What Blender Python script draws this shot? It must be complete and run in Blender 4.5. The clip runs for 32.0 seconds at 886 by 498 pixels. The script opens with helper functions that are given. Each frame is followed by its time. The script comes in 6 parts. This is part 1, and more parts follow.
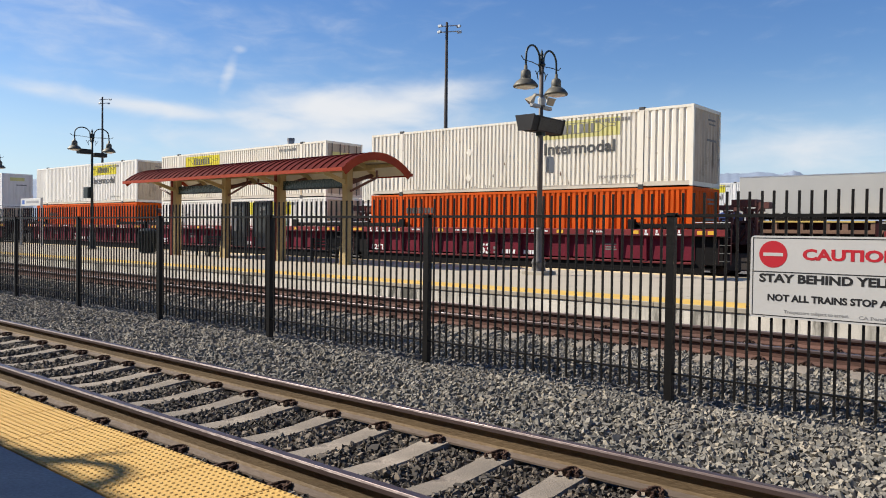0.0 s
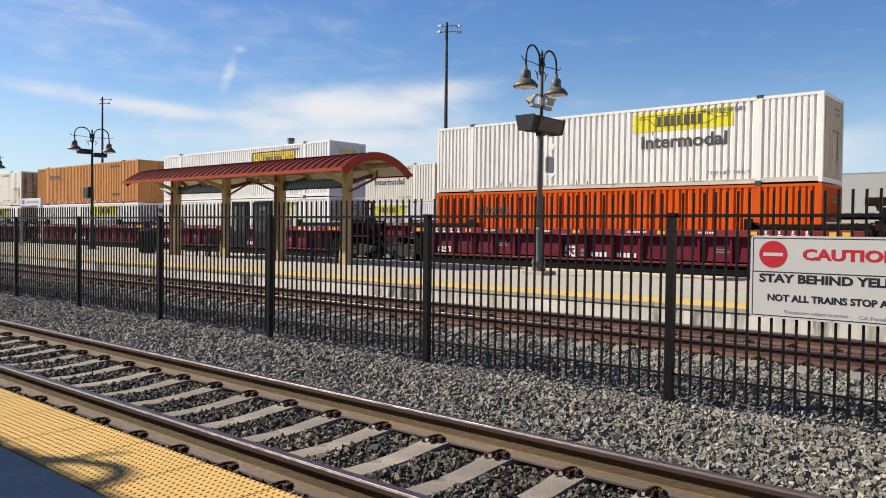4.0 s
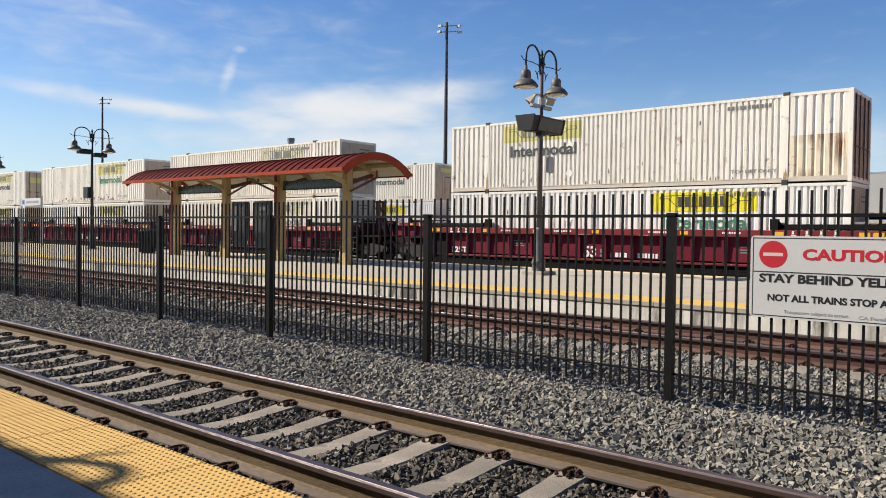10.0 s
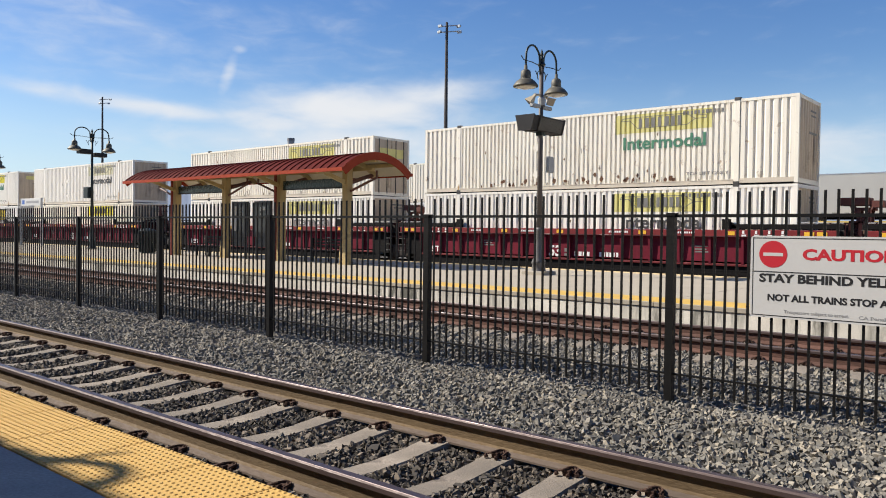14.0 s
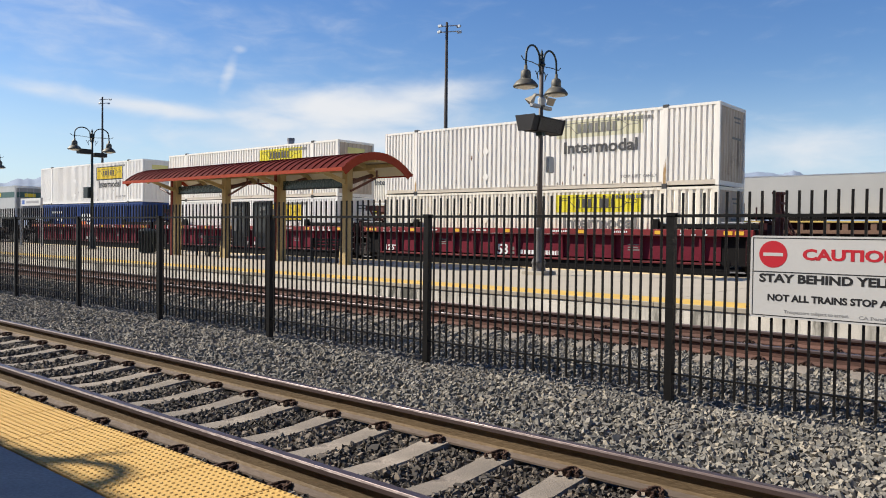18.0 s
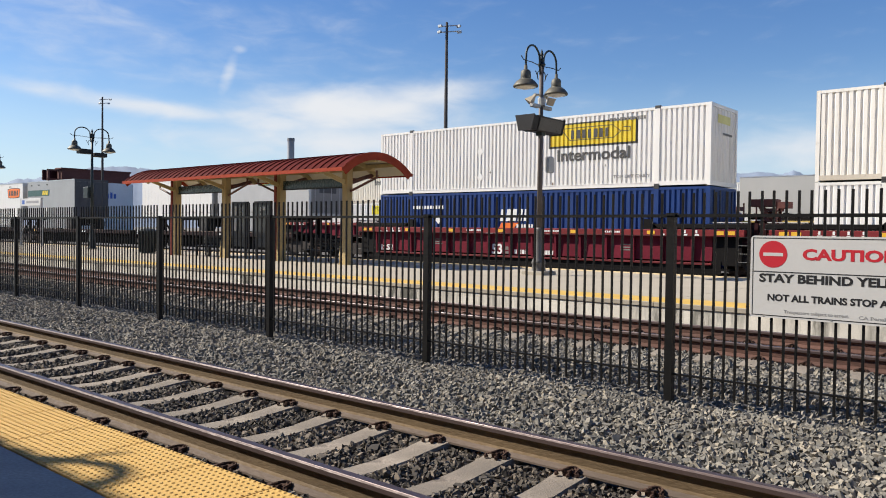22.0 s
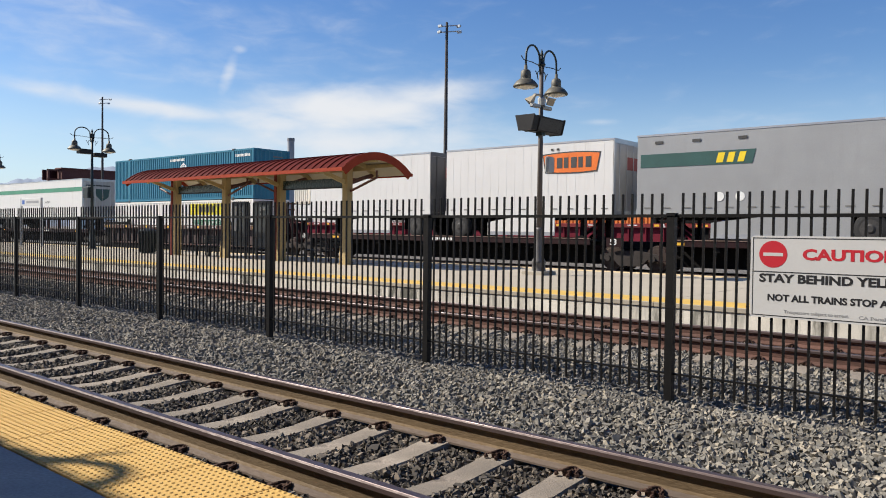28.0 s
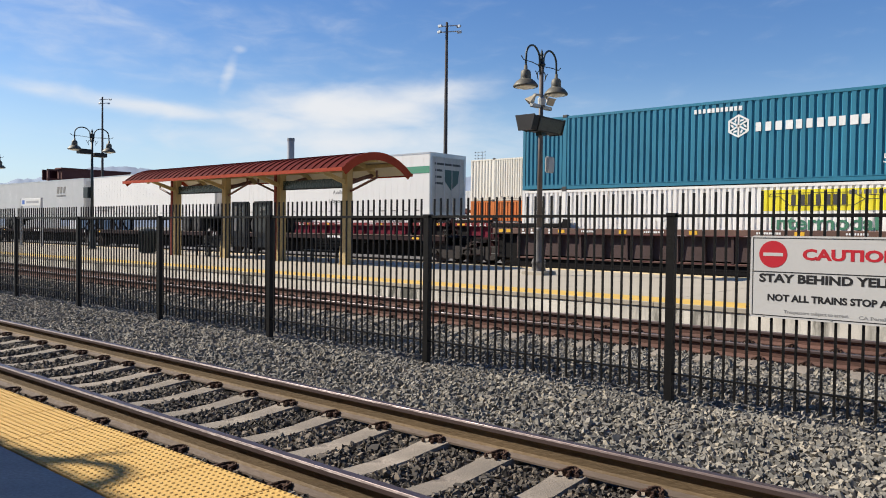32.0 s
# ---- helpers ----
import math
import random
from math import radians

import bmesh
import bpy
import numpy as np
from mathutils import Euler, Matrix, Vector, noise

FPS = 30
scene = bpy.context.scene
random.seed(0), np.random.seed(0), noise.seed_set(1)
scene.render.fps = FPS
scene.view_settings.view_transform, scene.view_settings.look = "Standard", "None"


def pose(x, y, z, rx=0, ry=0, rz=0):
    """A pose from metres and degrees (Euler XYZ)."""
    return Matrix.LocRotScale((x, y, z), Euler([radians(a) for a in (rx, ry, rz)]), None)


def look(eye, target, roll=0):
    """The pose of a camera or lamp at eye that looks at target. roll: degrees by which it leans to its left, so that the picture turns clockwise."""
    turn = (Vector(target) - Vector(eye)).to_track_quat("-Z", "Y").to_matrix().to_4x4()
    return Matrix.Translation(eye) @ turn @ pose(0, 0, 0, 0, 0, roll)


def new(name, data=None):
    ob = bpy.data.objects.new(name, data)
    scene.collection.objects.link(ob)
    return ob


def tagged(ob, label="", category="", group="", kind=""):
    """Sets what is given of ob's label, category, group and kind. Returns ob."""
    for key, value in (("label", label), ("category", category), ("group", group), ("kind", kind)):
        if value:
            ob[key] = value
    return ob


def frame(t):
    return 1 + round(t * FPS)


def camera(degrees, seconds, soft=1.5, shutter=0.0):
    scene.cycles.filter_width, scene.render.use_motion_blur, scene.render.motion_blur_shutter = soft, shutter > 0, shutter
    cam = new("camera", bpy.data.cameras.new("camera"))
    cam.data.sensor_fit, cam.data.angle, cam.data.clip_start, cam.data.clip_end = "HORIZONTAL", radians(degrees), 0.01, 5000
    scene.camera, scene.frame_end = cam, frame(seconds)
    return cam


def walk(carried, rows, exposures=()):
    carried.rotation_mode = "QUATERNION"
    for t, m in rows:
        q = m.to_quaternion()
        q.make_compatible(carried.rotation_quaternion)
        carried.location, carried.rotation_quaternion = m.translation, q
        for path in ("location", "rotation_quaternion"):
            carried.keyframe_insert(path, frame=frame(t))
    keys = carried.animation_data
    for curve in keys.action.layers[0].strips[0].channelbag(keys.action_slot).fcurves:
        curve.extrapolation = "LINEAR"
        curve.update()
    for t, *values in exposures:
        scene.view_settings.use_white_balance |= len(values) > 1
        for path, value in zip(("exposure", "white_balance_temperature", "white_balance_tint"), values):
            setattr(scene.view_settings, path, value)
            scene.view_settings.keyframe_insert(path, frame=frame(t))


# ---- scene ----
cam = camera(60.293, 32.0, soft=1.0)
EYE = Vector((0.0, 0.0, 1.487))
YAW, PITCH = radians(40.131), radians(1.434)
AIM = EYE + 10 * Vector((-math.sin(YAW) * math.cos(PITCH), math.cos(YAW) * math.cos(PITCH), -math.sin(PITCH)))
walk(cam, [(0.0, look(EYE, AIM, 0.658)), (32.0, look(EYE, AIM, 0.658))], exposures=[(0.0, 0.65), (32.0, 0.65)])

# ---- daylight: high sun behind the camera and to its left, blue sky with thin cloud ----
SUN_WAY = Vector((1.08, 0.57, -1.0)).normalized()
SUN_EL = math.asin(-SUN_WAY.z)
sun = new("sun", bpy.data.lights.new("sun", "SUN"))
sun.data.energy, sun.data.angle, sun.data.color = 5.0, radians(0.53), (1.0, 0.93, 0.82)
sun.matrix_basis = look((-50, -24, 44), Vector((-50, -24, 44)) + SUN_WAY)

SKY_STRENGTH, SKY_AIR, CLOUD_COL, HAZE_COL = 0.081, (1.0, 0.3, 2.0), (6.4, 6.6, 6.9), (4.1, 5.4, 7.2)
world = bpy.data.worlds.new("world")
scene.world = world
world.use_nodes = True


# clouds: azimuth from +y to the left, height, half width, half height (degrees), tilt, weight
CLOUDS = ((47.0, 8.7, 9.0, 1.9, -3, 1.0), (42.0, 9.8, 6.0, 1.3, -4, 0.75), (52.5, 7.7, 5.0, 1.2, 3, 0.8), (61.5, 8.3, 8.0, 0.75, 6, 0.75), (55.9, 10.9, 0.55, 1.9, 18, 0.5), (55.1, 12.6, 0.7, 0.4, 0, 0.45),
          (14.5, 5.6, 8.0, 1.9, 3, 0.6), (63.2, 14.5, 2.2, 0.5, 14, 0.4), (47.0, 6.4, 13.0, 1.9, 0, 0.75), (28.7, 8.0, 1.7, 0.28, 0, 0.45), (66.0, 13.5, 9.0, 4.5, 0, 0.3), (56.0, 12.0, 14.0, 4.0, 0, 0.2))


def make_sky():
    nt = world.node_tree
    nt.nodes.clear()
    N, L = nt.nodes.new, nt.links.new

    def calc(op, *vals):
        n = N("ShaderNodeMath")
        n.operation = op
        for i, v in enumerate(vals):
            if isinstance(v, (int, float)):
                n.inputs[i].default_value = v
            else:
                L(v, n.inputs[i])
        return n.outputs["Value"]

    out, bg = N("ShaderNodeOutputWorld"), N("ShaderNodeBackground")
    sky = N("ShaderNodeTexSky")
    sky.sky_type, sky.sun_disc = "NISHITA", False
    sky.sun_elevation = SUN_EL
    sky.sun_rotation = math.atan2(-SUN_WAY.x, -SUN_WAY.y)
    sky.air_density, sky.dust_density, sky.ozone_density = SKY_AIR
    co = N("ShaderNodeTexCoord")
    sep = N("ShaderNodeSeparateXYZ")
    L(co.outputs["Generated"], sep.inputs["Vector"])
    az = calc("MULTIPLY", calc("ARCTAN2", calc("MULTIPLY", sep.outputs["X"], -1.0), sep.outputs["Y"]), 57.2958)
    el = calc("MULTIPLY", calc("ARCSINE", sep.outputs["Z"]), 57.2958)
    flat_co = N("ShaderNodeCombineXYZ")
    L(calc("MULTIPLY", az, 0.24), flat_co.inputs["X"])
    L(calc("MULTIPLY", el, 0.7), flat_co.inputs["Y"])
    n1 = N("ShaderNodeTexNoise")
    n1.inputs["Scale"].default_value, n1.inputs["Detail"].default_value, n1.inputs["Roughness"].default_value = 1.0, 7, 0.54
    n1.inputs["Distortion"].default_value = 0.35
    L(flat_co.outputs["Vector"], n1.inputs["Vector"])
    total = None
    for a0, e0, wa, we, tilt, weight in CLOUDS:
        da, de = calc("SUBTRACT", az, a0), calc("SUBTRACT", el, e0)
        c, s = math.cos(radians(tilt)), math.sin(radians(tilt))
        u = calc("DIVIDE", calc("ADD", calc("MULTIPLY", da, c), calc("MULTIPLY", de, s)), wa)
        v = calc("DIVIDE", calc("SUBTRACT", calc("MULTIPLY", de, c), calc("MULTIPLY", da, s)), we)
        r2 = calc("ADD", calc("MULTIPLY", u, u), calc("MULTIPLY", v, v))
        g = calc("MULTIPLY", calc("POWER", 2.71828, calc("MULTIPLY", r2, -1.1)), weight)
        total = g if total is None else calc("MAXIMUM", total, g)
    amount = calc("ADD", total, calc("MULTIPLY", calc("SUBTRACT", n1.outputs["Fac"], 0.5), 0.85))
    mask = N("ShaderNodeMapRange")
    mask.interpolation_type = "SMOOTHSTEP"
    mask.inputs["From Min"].default_value, mask.inputs["From Max"].default_value = 0.0, 1.05
    L(amount, mask.inputs["Value"])
    # thin haze towards the horizon
    low = N("ShaderNodeMapRange")
    low.interpolation_type = "SMOOTHSTEP"
    low.inputs["From Min"].default_value, low.inputs["From Max"].default_value = 12.0, 1.0
    low.inputs["To Max"].default_value = 0.62
    L(el, low.inputs["Value"])
    haze = N("ShaderNodeMix")
    haze.data_type = "RGBA"
    haze.inputs["B"].default_value = (*HAZE_COL, 1)
    L(low.outputs["Result"], haze.inputs["Factor"])
    mix = N("ShaderNodeMix")
    mix.data_type = "RGBA"
    mix.inputs["B"].default_value = (*CLOUD_COL, 1)
    L(mask.outputs["Result"], mix.inputs["Factor"])
    tone = N("ShaderNodeHueSaturation")
    tone.inputs["Saturation"].default_value = 1.3
    tone.inputs["Hue"].default_value = 0.512
    L(sky.outputs["Color"], tone.inputs["Color"])
    L(tone.outputs["Color"], haze.inputs["A"])
    L(haze.outputs["Result"], mix.inputs["A"])
    L(mix.outputs["Result"], bg.inputs["Color"])
    bg.inputs["Strength"].default_value = SKY_STRENGTH
    L(bg.outputs["Background"], out.inputs["Surface"])


make_sky()

# ---- materials ----
MATS = {}


def mat(name, col, rough=0.7, metal=0.0, var=0.12, scale=1.5, fine=30.0, bump=0.0, streak=0.0, streak_col=(0.12, 0.07, 0.04),
        spots=0.0, spot_col=(0.05, 0.04, 0.035), spot_scale=6.0, rand=0.0, stretch=(1, 1, 1), spec=0.5, coat=0.0, sfreq=(5.0, 5.0, 0.35), srange=(0.47, 0.7)):
    """A weathered surface: broad and fine variation, upright streaks, spots, and relief."""
    if name in MATS:
        return MATS[name]
    m = bpy.data.materials.new(name)
    MATS[name] = m
    m.use_nodes = True
    nt = m.node_tree
    N, L = nt.nodes.new, nt.links.new
    b = nt.nodes["Principled BSDF"]
    b.inputs["Metallic"].default_value = metal
    b.inputs["Specular IOR Level"].default_value = spec
    b.inputs["Coat Weight"].default_value = coat
    co = N("ShaderNodeTexCoord")
    mp = N("ShaderNodeMapping")
    mp.inputs["Scale"].default_value = stretch
    L(co.outputs["Object"], mp.inputs["Vector"])

    def noise_at(s, detail=4.0, rough_=0.6, vec=None):
        n = N("ShaderNodeTexNoise")
        n.inputs["Scale"].default_value, n.inputs["Detail"].default_value, n.inputs["Roughness"].default_value = s, detail, rough_
        L(vec or mp.outputs["Vector"], n.inputs["Vector"])
        return n.outputs["Fac"]

    def ramp(v, lo, hi, a=0.0, c=1.0):
        r = N("ShaderNodeMapRange")
        for k, x in zip(("From Min", "From Max", "To Min", "To Max"), (lo, hi, a, c)):
            r.inputs[k].default_value = x
        L(v, r.inputs["Value"])
        return r.outputs["Result"]

    def blend(fac, a, c, kind="MIX"):
        x = N("ShaderNodeMix")
        x.data_type, x.blend_type = "RGBA", kind
        L(fac, x.inputs["Factor"])
        for sock, v in (("A", a), ("B", c)):
            if isinstance(v, tuple):
                x.inputs[sock].default_value = (*v, 1)
            else:
                L(v, x.inputs[sock])
        return x.outputs["Result"]

    big, small = noise_at(scale), noise_at(fine, 3.0)
    c0 = blend(ramp(big, 0.3, 0.7), tuple(x * (1 - var) for x in col), tuple(min(1.0, x * (1 + var)) for x in col))
    c0 = blend(ramp(small, 0.35, 0.75, 0.0, 0.5), c0, tuple(x * (1 - 1.6 * var) for x in col))
    if rand:
        oi = N("ShaderNodeObjectInfo")
        c0 = blend(ramp(oi.outputs["Random"], 0, 1, 0, rand), c0, tuple(x * 0.35 for x in col))
    if streak:
        sm = N("ShaderNodeMapping")
        sm.inputs["Scale"].default_value = sfreq
        L(co.outputs["Object"], sm.inputs["Vector"])
        s1 = ramp(noise_at(1.0, 6.0, 0.7, sm.outputs["Vector"]), *srange)
        s2 = ramp(noise_at(0.45, 2.0), 0.4, 0.7, 0.0, streak)
        mul = N("ShaderNodeMath")
        mul.operation = "MULTIPLY"
        L(s1, mul.inputs[0])
        L(s2, mul.inputs[1])
        c0 = blend(mul.outputs["Value"], c0, streak_col)
    if spots:
        c0 = blend(ramp(noise_at(spot_scale, 5.0, 0.7), 0.6, 0.72, 0.0, spots), c0, spot_col)
    L(c0, b.inputs["Base Color"])
    L(ramp(small, 0.3, 0.7, max(0.03, rough - 0.12), min(1.0, rough + 0.12)), b.inputs["Roughness"])
    if bump:
        bp = N("ShaderNodeBump")
        bp.inputs["Strength"].default_value, bp.inputs["Distance"].default_value = min(1.0, bump), 0.02
        L(small, bp.inputs["Height"])
        L(bp.outputs["Normal"], b.inputs["Normal"])
    return m


# ---- mesh tools ----
def box(bm, x0, x1, y0, y1, z0, z1):
    v = [bm.verts.new((x, y, z)) for x in (x0, x1) for y in (y0, y1) for z in (z0, z1)]
    for f in ((0, 1, 3, 2), (4, 6, 7, 5), (0, 4, 5, 1), (2, 3, 7, 6), (0, 2, 6, 4), (1, 5, 7, 3)):
        bm.faces.new([v[i] for i in f])
    return bm


def boxes(*rows):
    bm = bmesh.new()
    for r in rows:
        box(bm, *r)
    return bm


def soft_box(x0, x1, y0, y1, z0, z1, r=0.01, seg=1):
    bm = boxes((x0, x1, y0, y1, z0, z1))
    bmesh.ops.bevel(bm, geom=bm.edges[:], offset=r, segments=seg, affect="EDGES")
    return bm


def ring(bm, c, ax, r, n):
    ax = Vector(ax).normalized()
    u = ax.orthogonal().normalized()
    w = ax.cross(u)
    return [bm.verts.new(Vector(c) + r * (math.cos(2 * math.pi * i / n) * u + math.sin(2 * math.pi * i / n) * w)) for i in range(n)]


def skin(bm, rings, caps=True):
    n = len(rings[0])
    for a, b in zip(rings, rings[1:]):
        for i in range(n):
            bm.faces.new((a[i], a[(i + 1) % n], b[(i + 1) % n], b[i]))
    if caps:
        bm.faces.new(list(reversed(rings[0])))
        bm.faces.new(rings[-1])
    return bm


def tube(bm, p0, p1, r0, r1=None, n=8):
    p0, p1 = Vector(p0), Vector(p1)
    return skin(bm, [ring(bm, p0, p1 - p0, r0, n), ring(bm, p1, p1 - p0, r0 if r1 is None else r1, n)])


def lathe(bm, c, rows, n=12, ax=(0, 0, 1)):
    """rows: (height along ax, radius)."""
    ax = Vector(ax).normalized()
    return skin(bm, [ring(bm, Vector(c) + ax * h, ax, r, n) for h, r in rows])


def sweep(bm, pts, r, n=6):
    pts = [Vector(q) for q in pts]
    side = (pts[-1] - pts[0]).cross(Vector((0.3, 0.2, 1.0)))
    side = side.normalized() if side.length > 1e-6 else Vector((1, 0, 0))
    rings = []
    for i, q in enumerate(pts):
        d = (pts[min(i + 1, len(pts) - 1)] - pts[max(i - 1, 0)]).normalized()
        u = (side - d * side.dot(d)).normalized()
        w = d.cross(u)
        rings.append([bm.verts.new(q + r * (math.cos(2 * math.pi * k / n) * u + math.sin(2 * math.pi * k / n) * w)) for k in range(n)])
    return skin(bm, rings)


def prism(bm, prof, axis, c0, c1):
    """A closed outline drawn in the other two axes, pulled along axis from c0 to c1."""
    def place(a, b, c):
        return {"x": (c, a, b), "y": (a, c, b), "z": (a, b, c)}[axis]
    lo = [bm.verts.new(place(a, b, c0)) for a, b in prof]
    hi = [bm.verts.new(place(a, b, c1)) for a, b in prof]
    return skin(bm, [lo, hi])


def to_mesh(name, bm, material=None):
    bmesh.ops.recalc_face_normals(bm, faces=bm.faces[:])
    me = bpy.data.meshes.new(name)
    bm.to_mesh(me)
    bm.free()
    if material:
        me.materials.append(material)
    return me


def part(name, bm, material, parent, label="", smooth=False, at=None):
    me = bm if isinstance(bm, bpy.types.Mesh) else to_mesh(name, bm, material)
    if smooth:
        me.polygons.foreach_set("use_smooth", [True] * len(me.polygons))
    ob = new(name, me)
    ob.parent = parent
    if at:
        ob.location = at
    if isinstance(bm, bpy.types.Mesh) and me.materials and me.materials[0] is not material:
        ob.material_slots[0].link = "OBJECT"
        ob.material_slots[0].material = material
    if label:
        ob["label"] = label
    if name.endswith("bars"):
        ob["kind"] = "stuff"
    return ob


def thing(name, label, category, group="", kind="", at=(0, 0, 0)):
    ob = new(name)
    ob.location = at
    ob.empty_display_size = 0.2
    return tagged(ob, label, category, group, kind)


MESH = {}


def shared(key, build):
    """A mesh that alike parts share."""
    if key not in MESH:
        me = to_mesh(key if isinstance(key, str) else "_".join(str(k) for k in key), build())
        me.materials.append(None)
        MESH[key] = me
    return MESH[key]


def words(text, size, depth=0.004, bold=0.0):
    """Lettering as a mesh in the plane x (right), z (up), facing -y, its lower left corner at the origin."""
    key = ("words", text, round(size, 3), bold)
    if key in MESH:
        return MESH[key]
    cu = bpy.data.curves.new("lettering", "FONT")
    cu.body, cu.size, cu.extrude, cu.resolution_u = text, size, depth, 3
    cu.offset = bold * size
    ob = new("lettering", cu)
    dg = bpy.context.evaluated_depsgraph_get()
    me = bpy.data.meshes.new_from_object(ob.evaluated_get(dg))
    bpy.data.objects.remove(ob)
    me.transform(Matrix.Rotation(radians(90), 4, "X"))
    me.materials.clear()
    me.materials.append(None)
    MESH[key] = me
    return me


def bars(n, w, h, lean=0.0, seed=1):
    """A row of n plain upright blocks of uneven width, in the plane x, z."""
    rnd = random.Random(seed)
    bm = bmesh.new()
    cell = w / n
    for i in range(n):
        x0, bw = i * cell, cell * rnd.uniform(0.55, 0.78)
        prism(bm, [(x0, 0), (x0 + bw, 0), (x0 + bw + lean * h, h), (x0 + lean * h, h)], "y", -0.006, 0)
    return bm


def stretch_to(ob, width):
    """Sets lettering to its full width."""
    w = ob.data.vertices
    xs = [v.co.x for v in w]
    ob.scale.x = width / (max(xs) - min(xs))
    return ob


# paints and surfaces
RAIL_WEB = mat("rail_web_rust", (0.125, 0.082, 0.04), 0.85, 0.0, 0.25, 3, 60, 0.3, stretch=(0.3, 1, 1), spots=0.6, spot_col=(0.05, 0.03, 0.018), spot_scale=2.5)
RAIL_TOP = mat("rail_running_surface", (0.085, 0.06, 0.06), 0.4, 0.5, 0.2, 2, 40, stretch=(0.1, 1, 1))
RAIL_RED = mat("rail_dark_rust", (0.105, 0.05, 0.036), 0.9, 0.0, 0.3, 3, 60, 0.3, stretch=(0.3, 1, 1), spots=0.8, spot_col=(0.03, 0.018, 0.014), spot_scale=2)
CLIP = mat("clip_rust", (0.068, 0.034, 0.022), 0.9, 0.2, 0.3, 20, 90, 0.4)
TIE = mat("tie_concrete", (0.29, 0.245, 0.195), 0.92, 0.0, 0.3, 3, 70, 0.4, spots=0.9, spot_col=(0.06, 0.045, 0.037), spot_scale=2.2, rand=0.4)
FENCE = mat("fence_black_paint", (0.0075, 0.007, 0.007), 0.5, 0.0, 0.3, 4, 60, 0.1, spec=0.25)
CONC = mat("platform_concrete", (0.375, 0.33, 0.258), 0.9, 0.0, 0.1, 0.6, 40, 0.15, spots=0.25, spot_col=(0.22, 0.2, 0.18), spot_scale=1.6)
FACE = mat("platform_face_concrete", (0.72, 0.67, 0.575), 0.92, 0.0, 0.16, 1.2, 40, 0.2, streak=1.6, streak_col=(0.12, 0.115, 0.095), sfreq=(4.0, 4.0, 0.7), srange=(0.44, 0.6), spots=0.5, spot_col=(0.3, 0.29, 0.25), spot_scale=1.4)
PAVE = mat("near_pavement_concrete", (0.36, 0.33, 0.285), 0.9, 0.0, 0.25, 1.0, 50, 0.15)
TACT = mat("tactile_yellow", (0.545, 0.335, 0.088), 0.75, 0.0, 0.08, 1.2, 60, 0.1, spots=0.2, spot_col=(0.28, 0.17, 0.06), spot_scale=7)
TACT_BACK = mat("edge_pale_yellow", (0.62, 0.47, 0.25), 0.75, 0.0, 0.1, 1.2, 60)
TACT_FAR = mat("edge_yellow", (0.57, 0.36, 0.07), 0.75, 0.0, 0.1, 1.2, 60)
ROOF_RED = mat("roof_red_metal", (0.092, 0.009, 0.006), 0.75, 0.0, 0.3, 1.0, 40, spec=0.08)
FASCIA = mat("fascia_red_paint", (0.34, 0.05, 0.02), 0.65, 0.0, 0.15, 2, 40, spec=0.15)
CREAM = mat("shelter_cream_paint", (0.4, 0.3, 0.135), 0.7, 0.0, 0.1, 2, 30)
SOFFIT = mat("soffit_cream", (0.56, 0.5, 0.38), 0.8, 0.0, 0.06, 2, 30)
LAMP_GREEN = mat("lamp_dark_green_iron", (0.02, 0.03, 0.03), 0.5, 0.3, 0.25, 5, 50)
BELL = mat("lamp_bell_weathered", (0.115, 0.105, 0.08), 0.6, 0.3, 0.25, 4, 40)
GLASS_W = mat("lamp_lens", (0.75, 0.73, 0.66), 0.3)
BOX_DK = mat("display_box_dark", (0.014, 0.013, 0.013), 0.55, 0.0, 0.25, 3, 40, spec=0.3)
SCREEN = mat("display_screen", (0.03, 0.028, 0.026), 0.35, 0.0, 0.2, 4, 40)
GREY = mat("grey_plastic", (0.42, 0.42, 0.4), 0.6)
STEEL = mat("galvanised_steel", (0.4, 0.42, 0.43), 0.5, 0.6, 0.15, 3, 40)
SIGN_W = mat("sign_white_sheet", (0.555, 0.55, 0.535), 0.5, 0.0, 0.04, 2, 30, spots=0.15, spot_col=(0.5, 0.48, 0.45), spot_scale=4)
SIGN_R = mat("sign_red", (0.5, 0.016, 0.03), 0.5, 0.0, 0.04, 2, 30)
INK = mat("black_ink", (0.014, 0.014, 0.016), 0.55)
INK_GREY = mat("grey_ink", (0.3, 0.3, 0.3), 0.6)

WHITE_A = mat("container_white_weathered", (0.82, 0.757, 0.63), 0.6, 0.0, 0.06, 0.5, 25, 0.0, 1.1, (0.34, 0.27, 0.17), 0.5, (0.38, 0.28, 0.16), 2.6, sfreq=(8.0, 8.0, 0.45), srange=(0.5, 0.72), spec=0.3)
WHITE_B = mat("container_white_fresh", (0.8, 0.775, 0.725), 0.5, 0.0, 0.04, 0.5, 25, 0.0, 0.55, (0.45, 0.41, 0.35), 0.2, (0.4, 0.36, 0.3), 3.0, sfreq=(8.0, 8.0, 0.5), spec=0.3)
WHITE_C = mat("container_white_rusty", (0.83, 0.78, 0.665), 0.65, 0.0, 0.06, 0.5, 25, 0.0, 0.85, (0.34, 0.24, 0.12), 0.8, (0.27, 0.14, 0.06), 2.2, sfreq=(8.0, 8.0, 0.4), srange=(0.5, 0.7), spec=0.3)
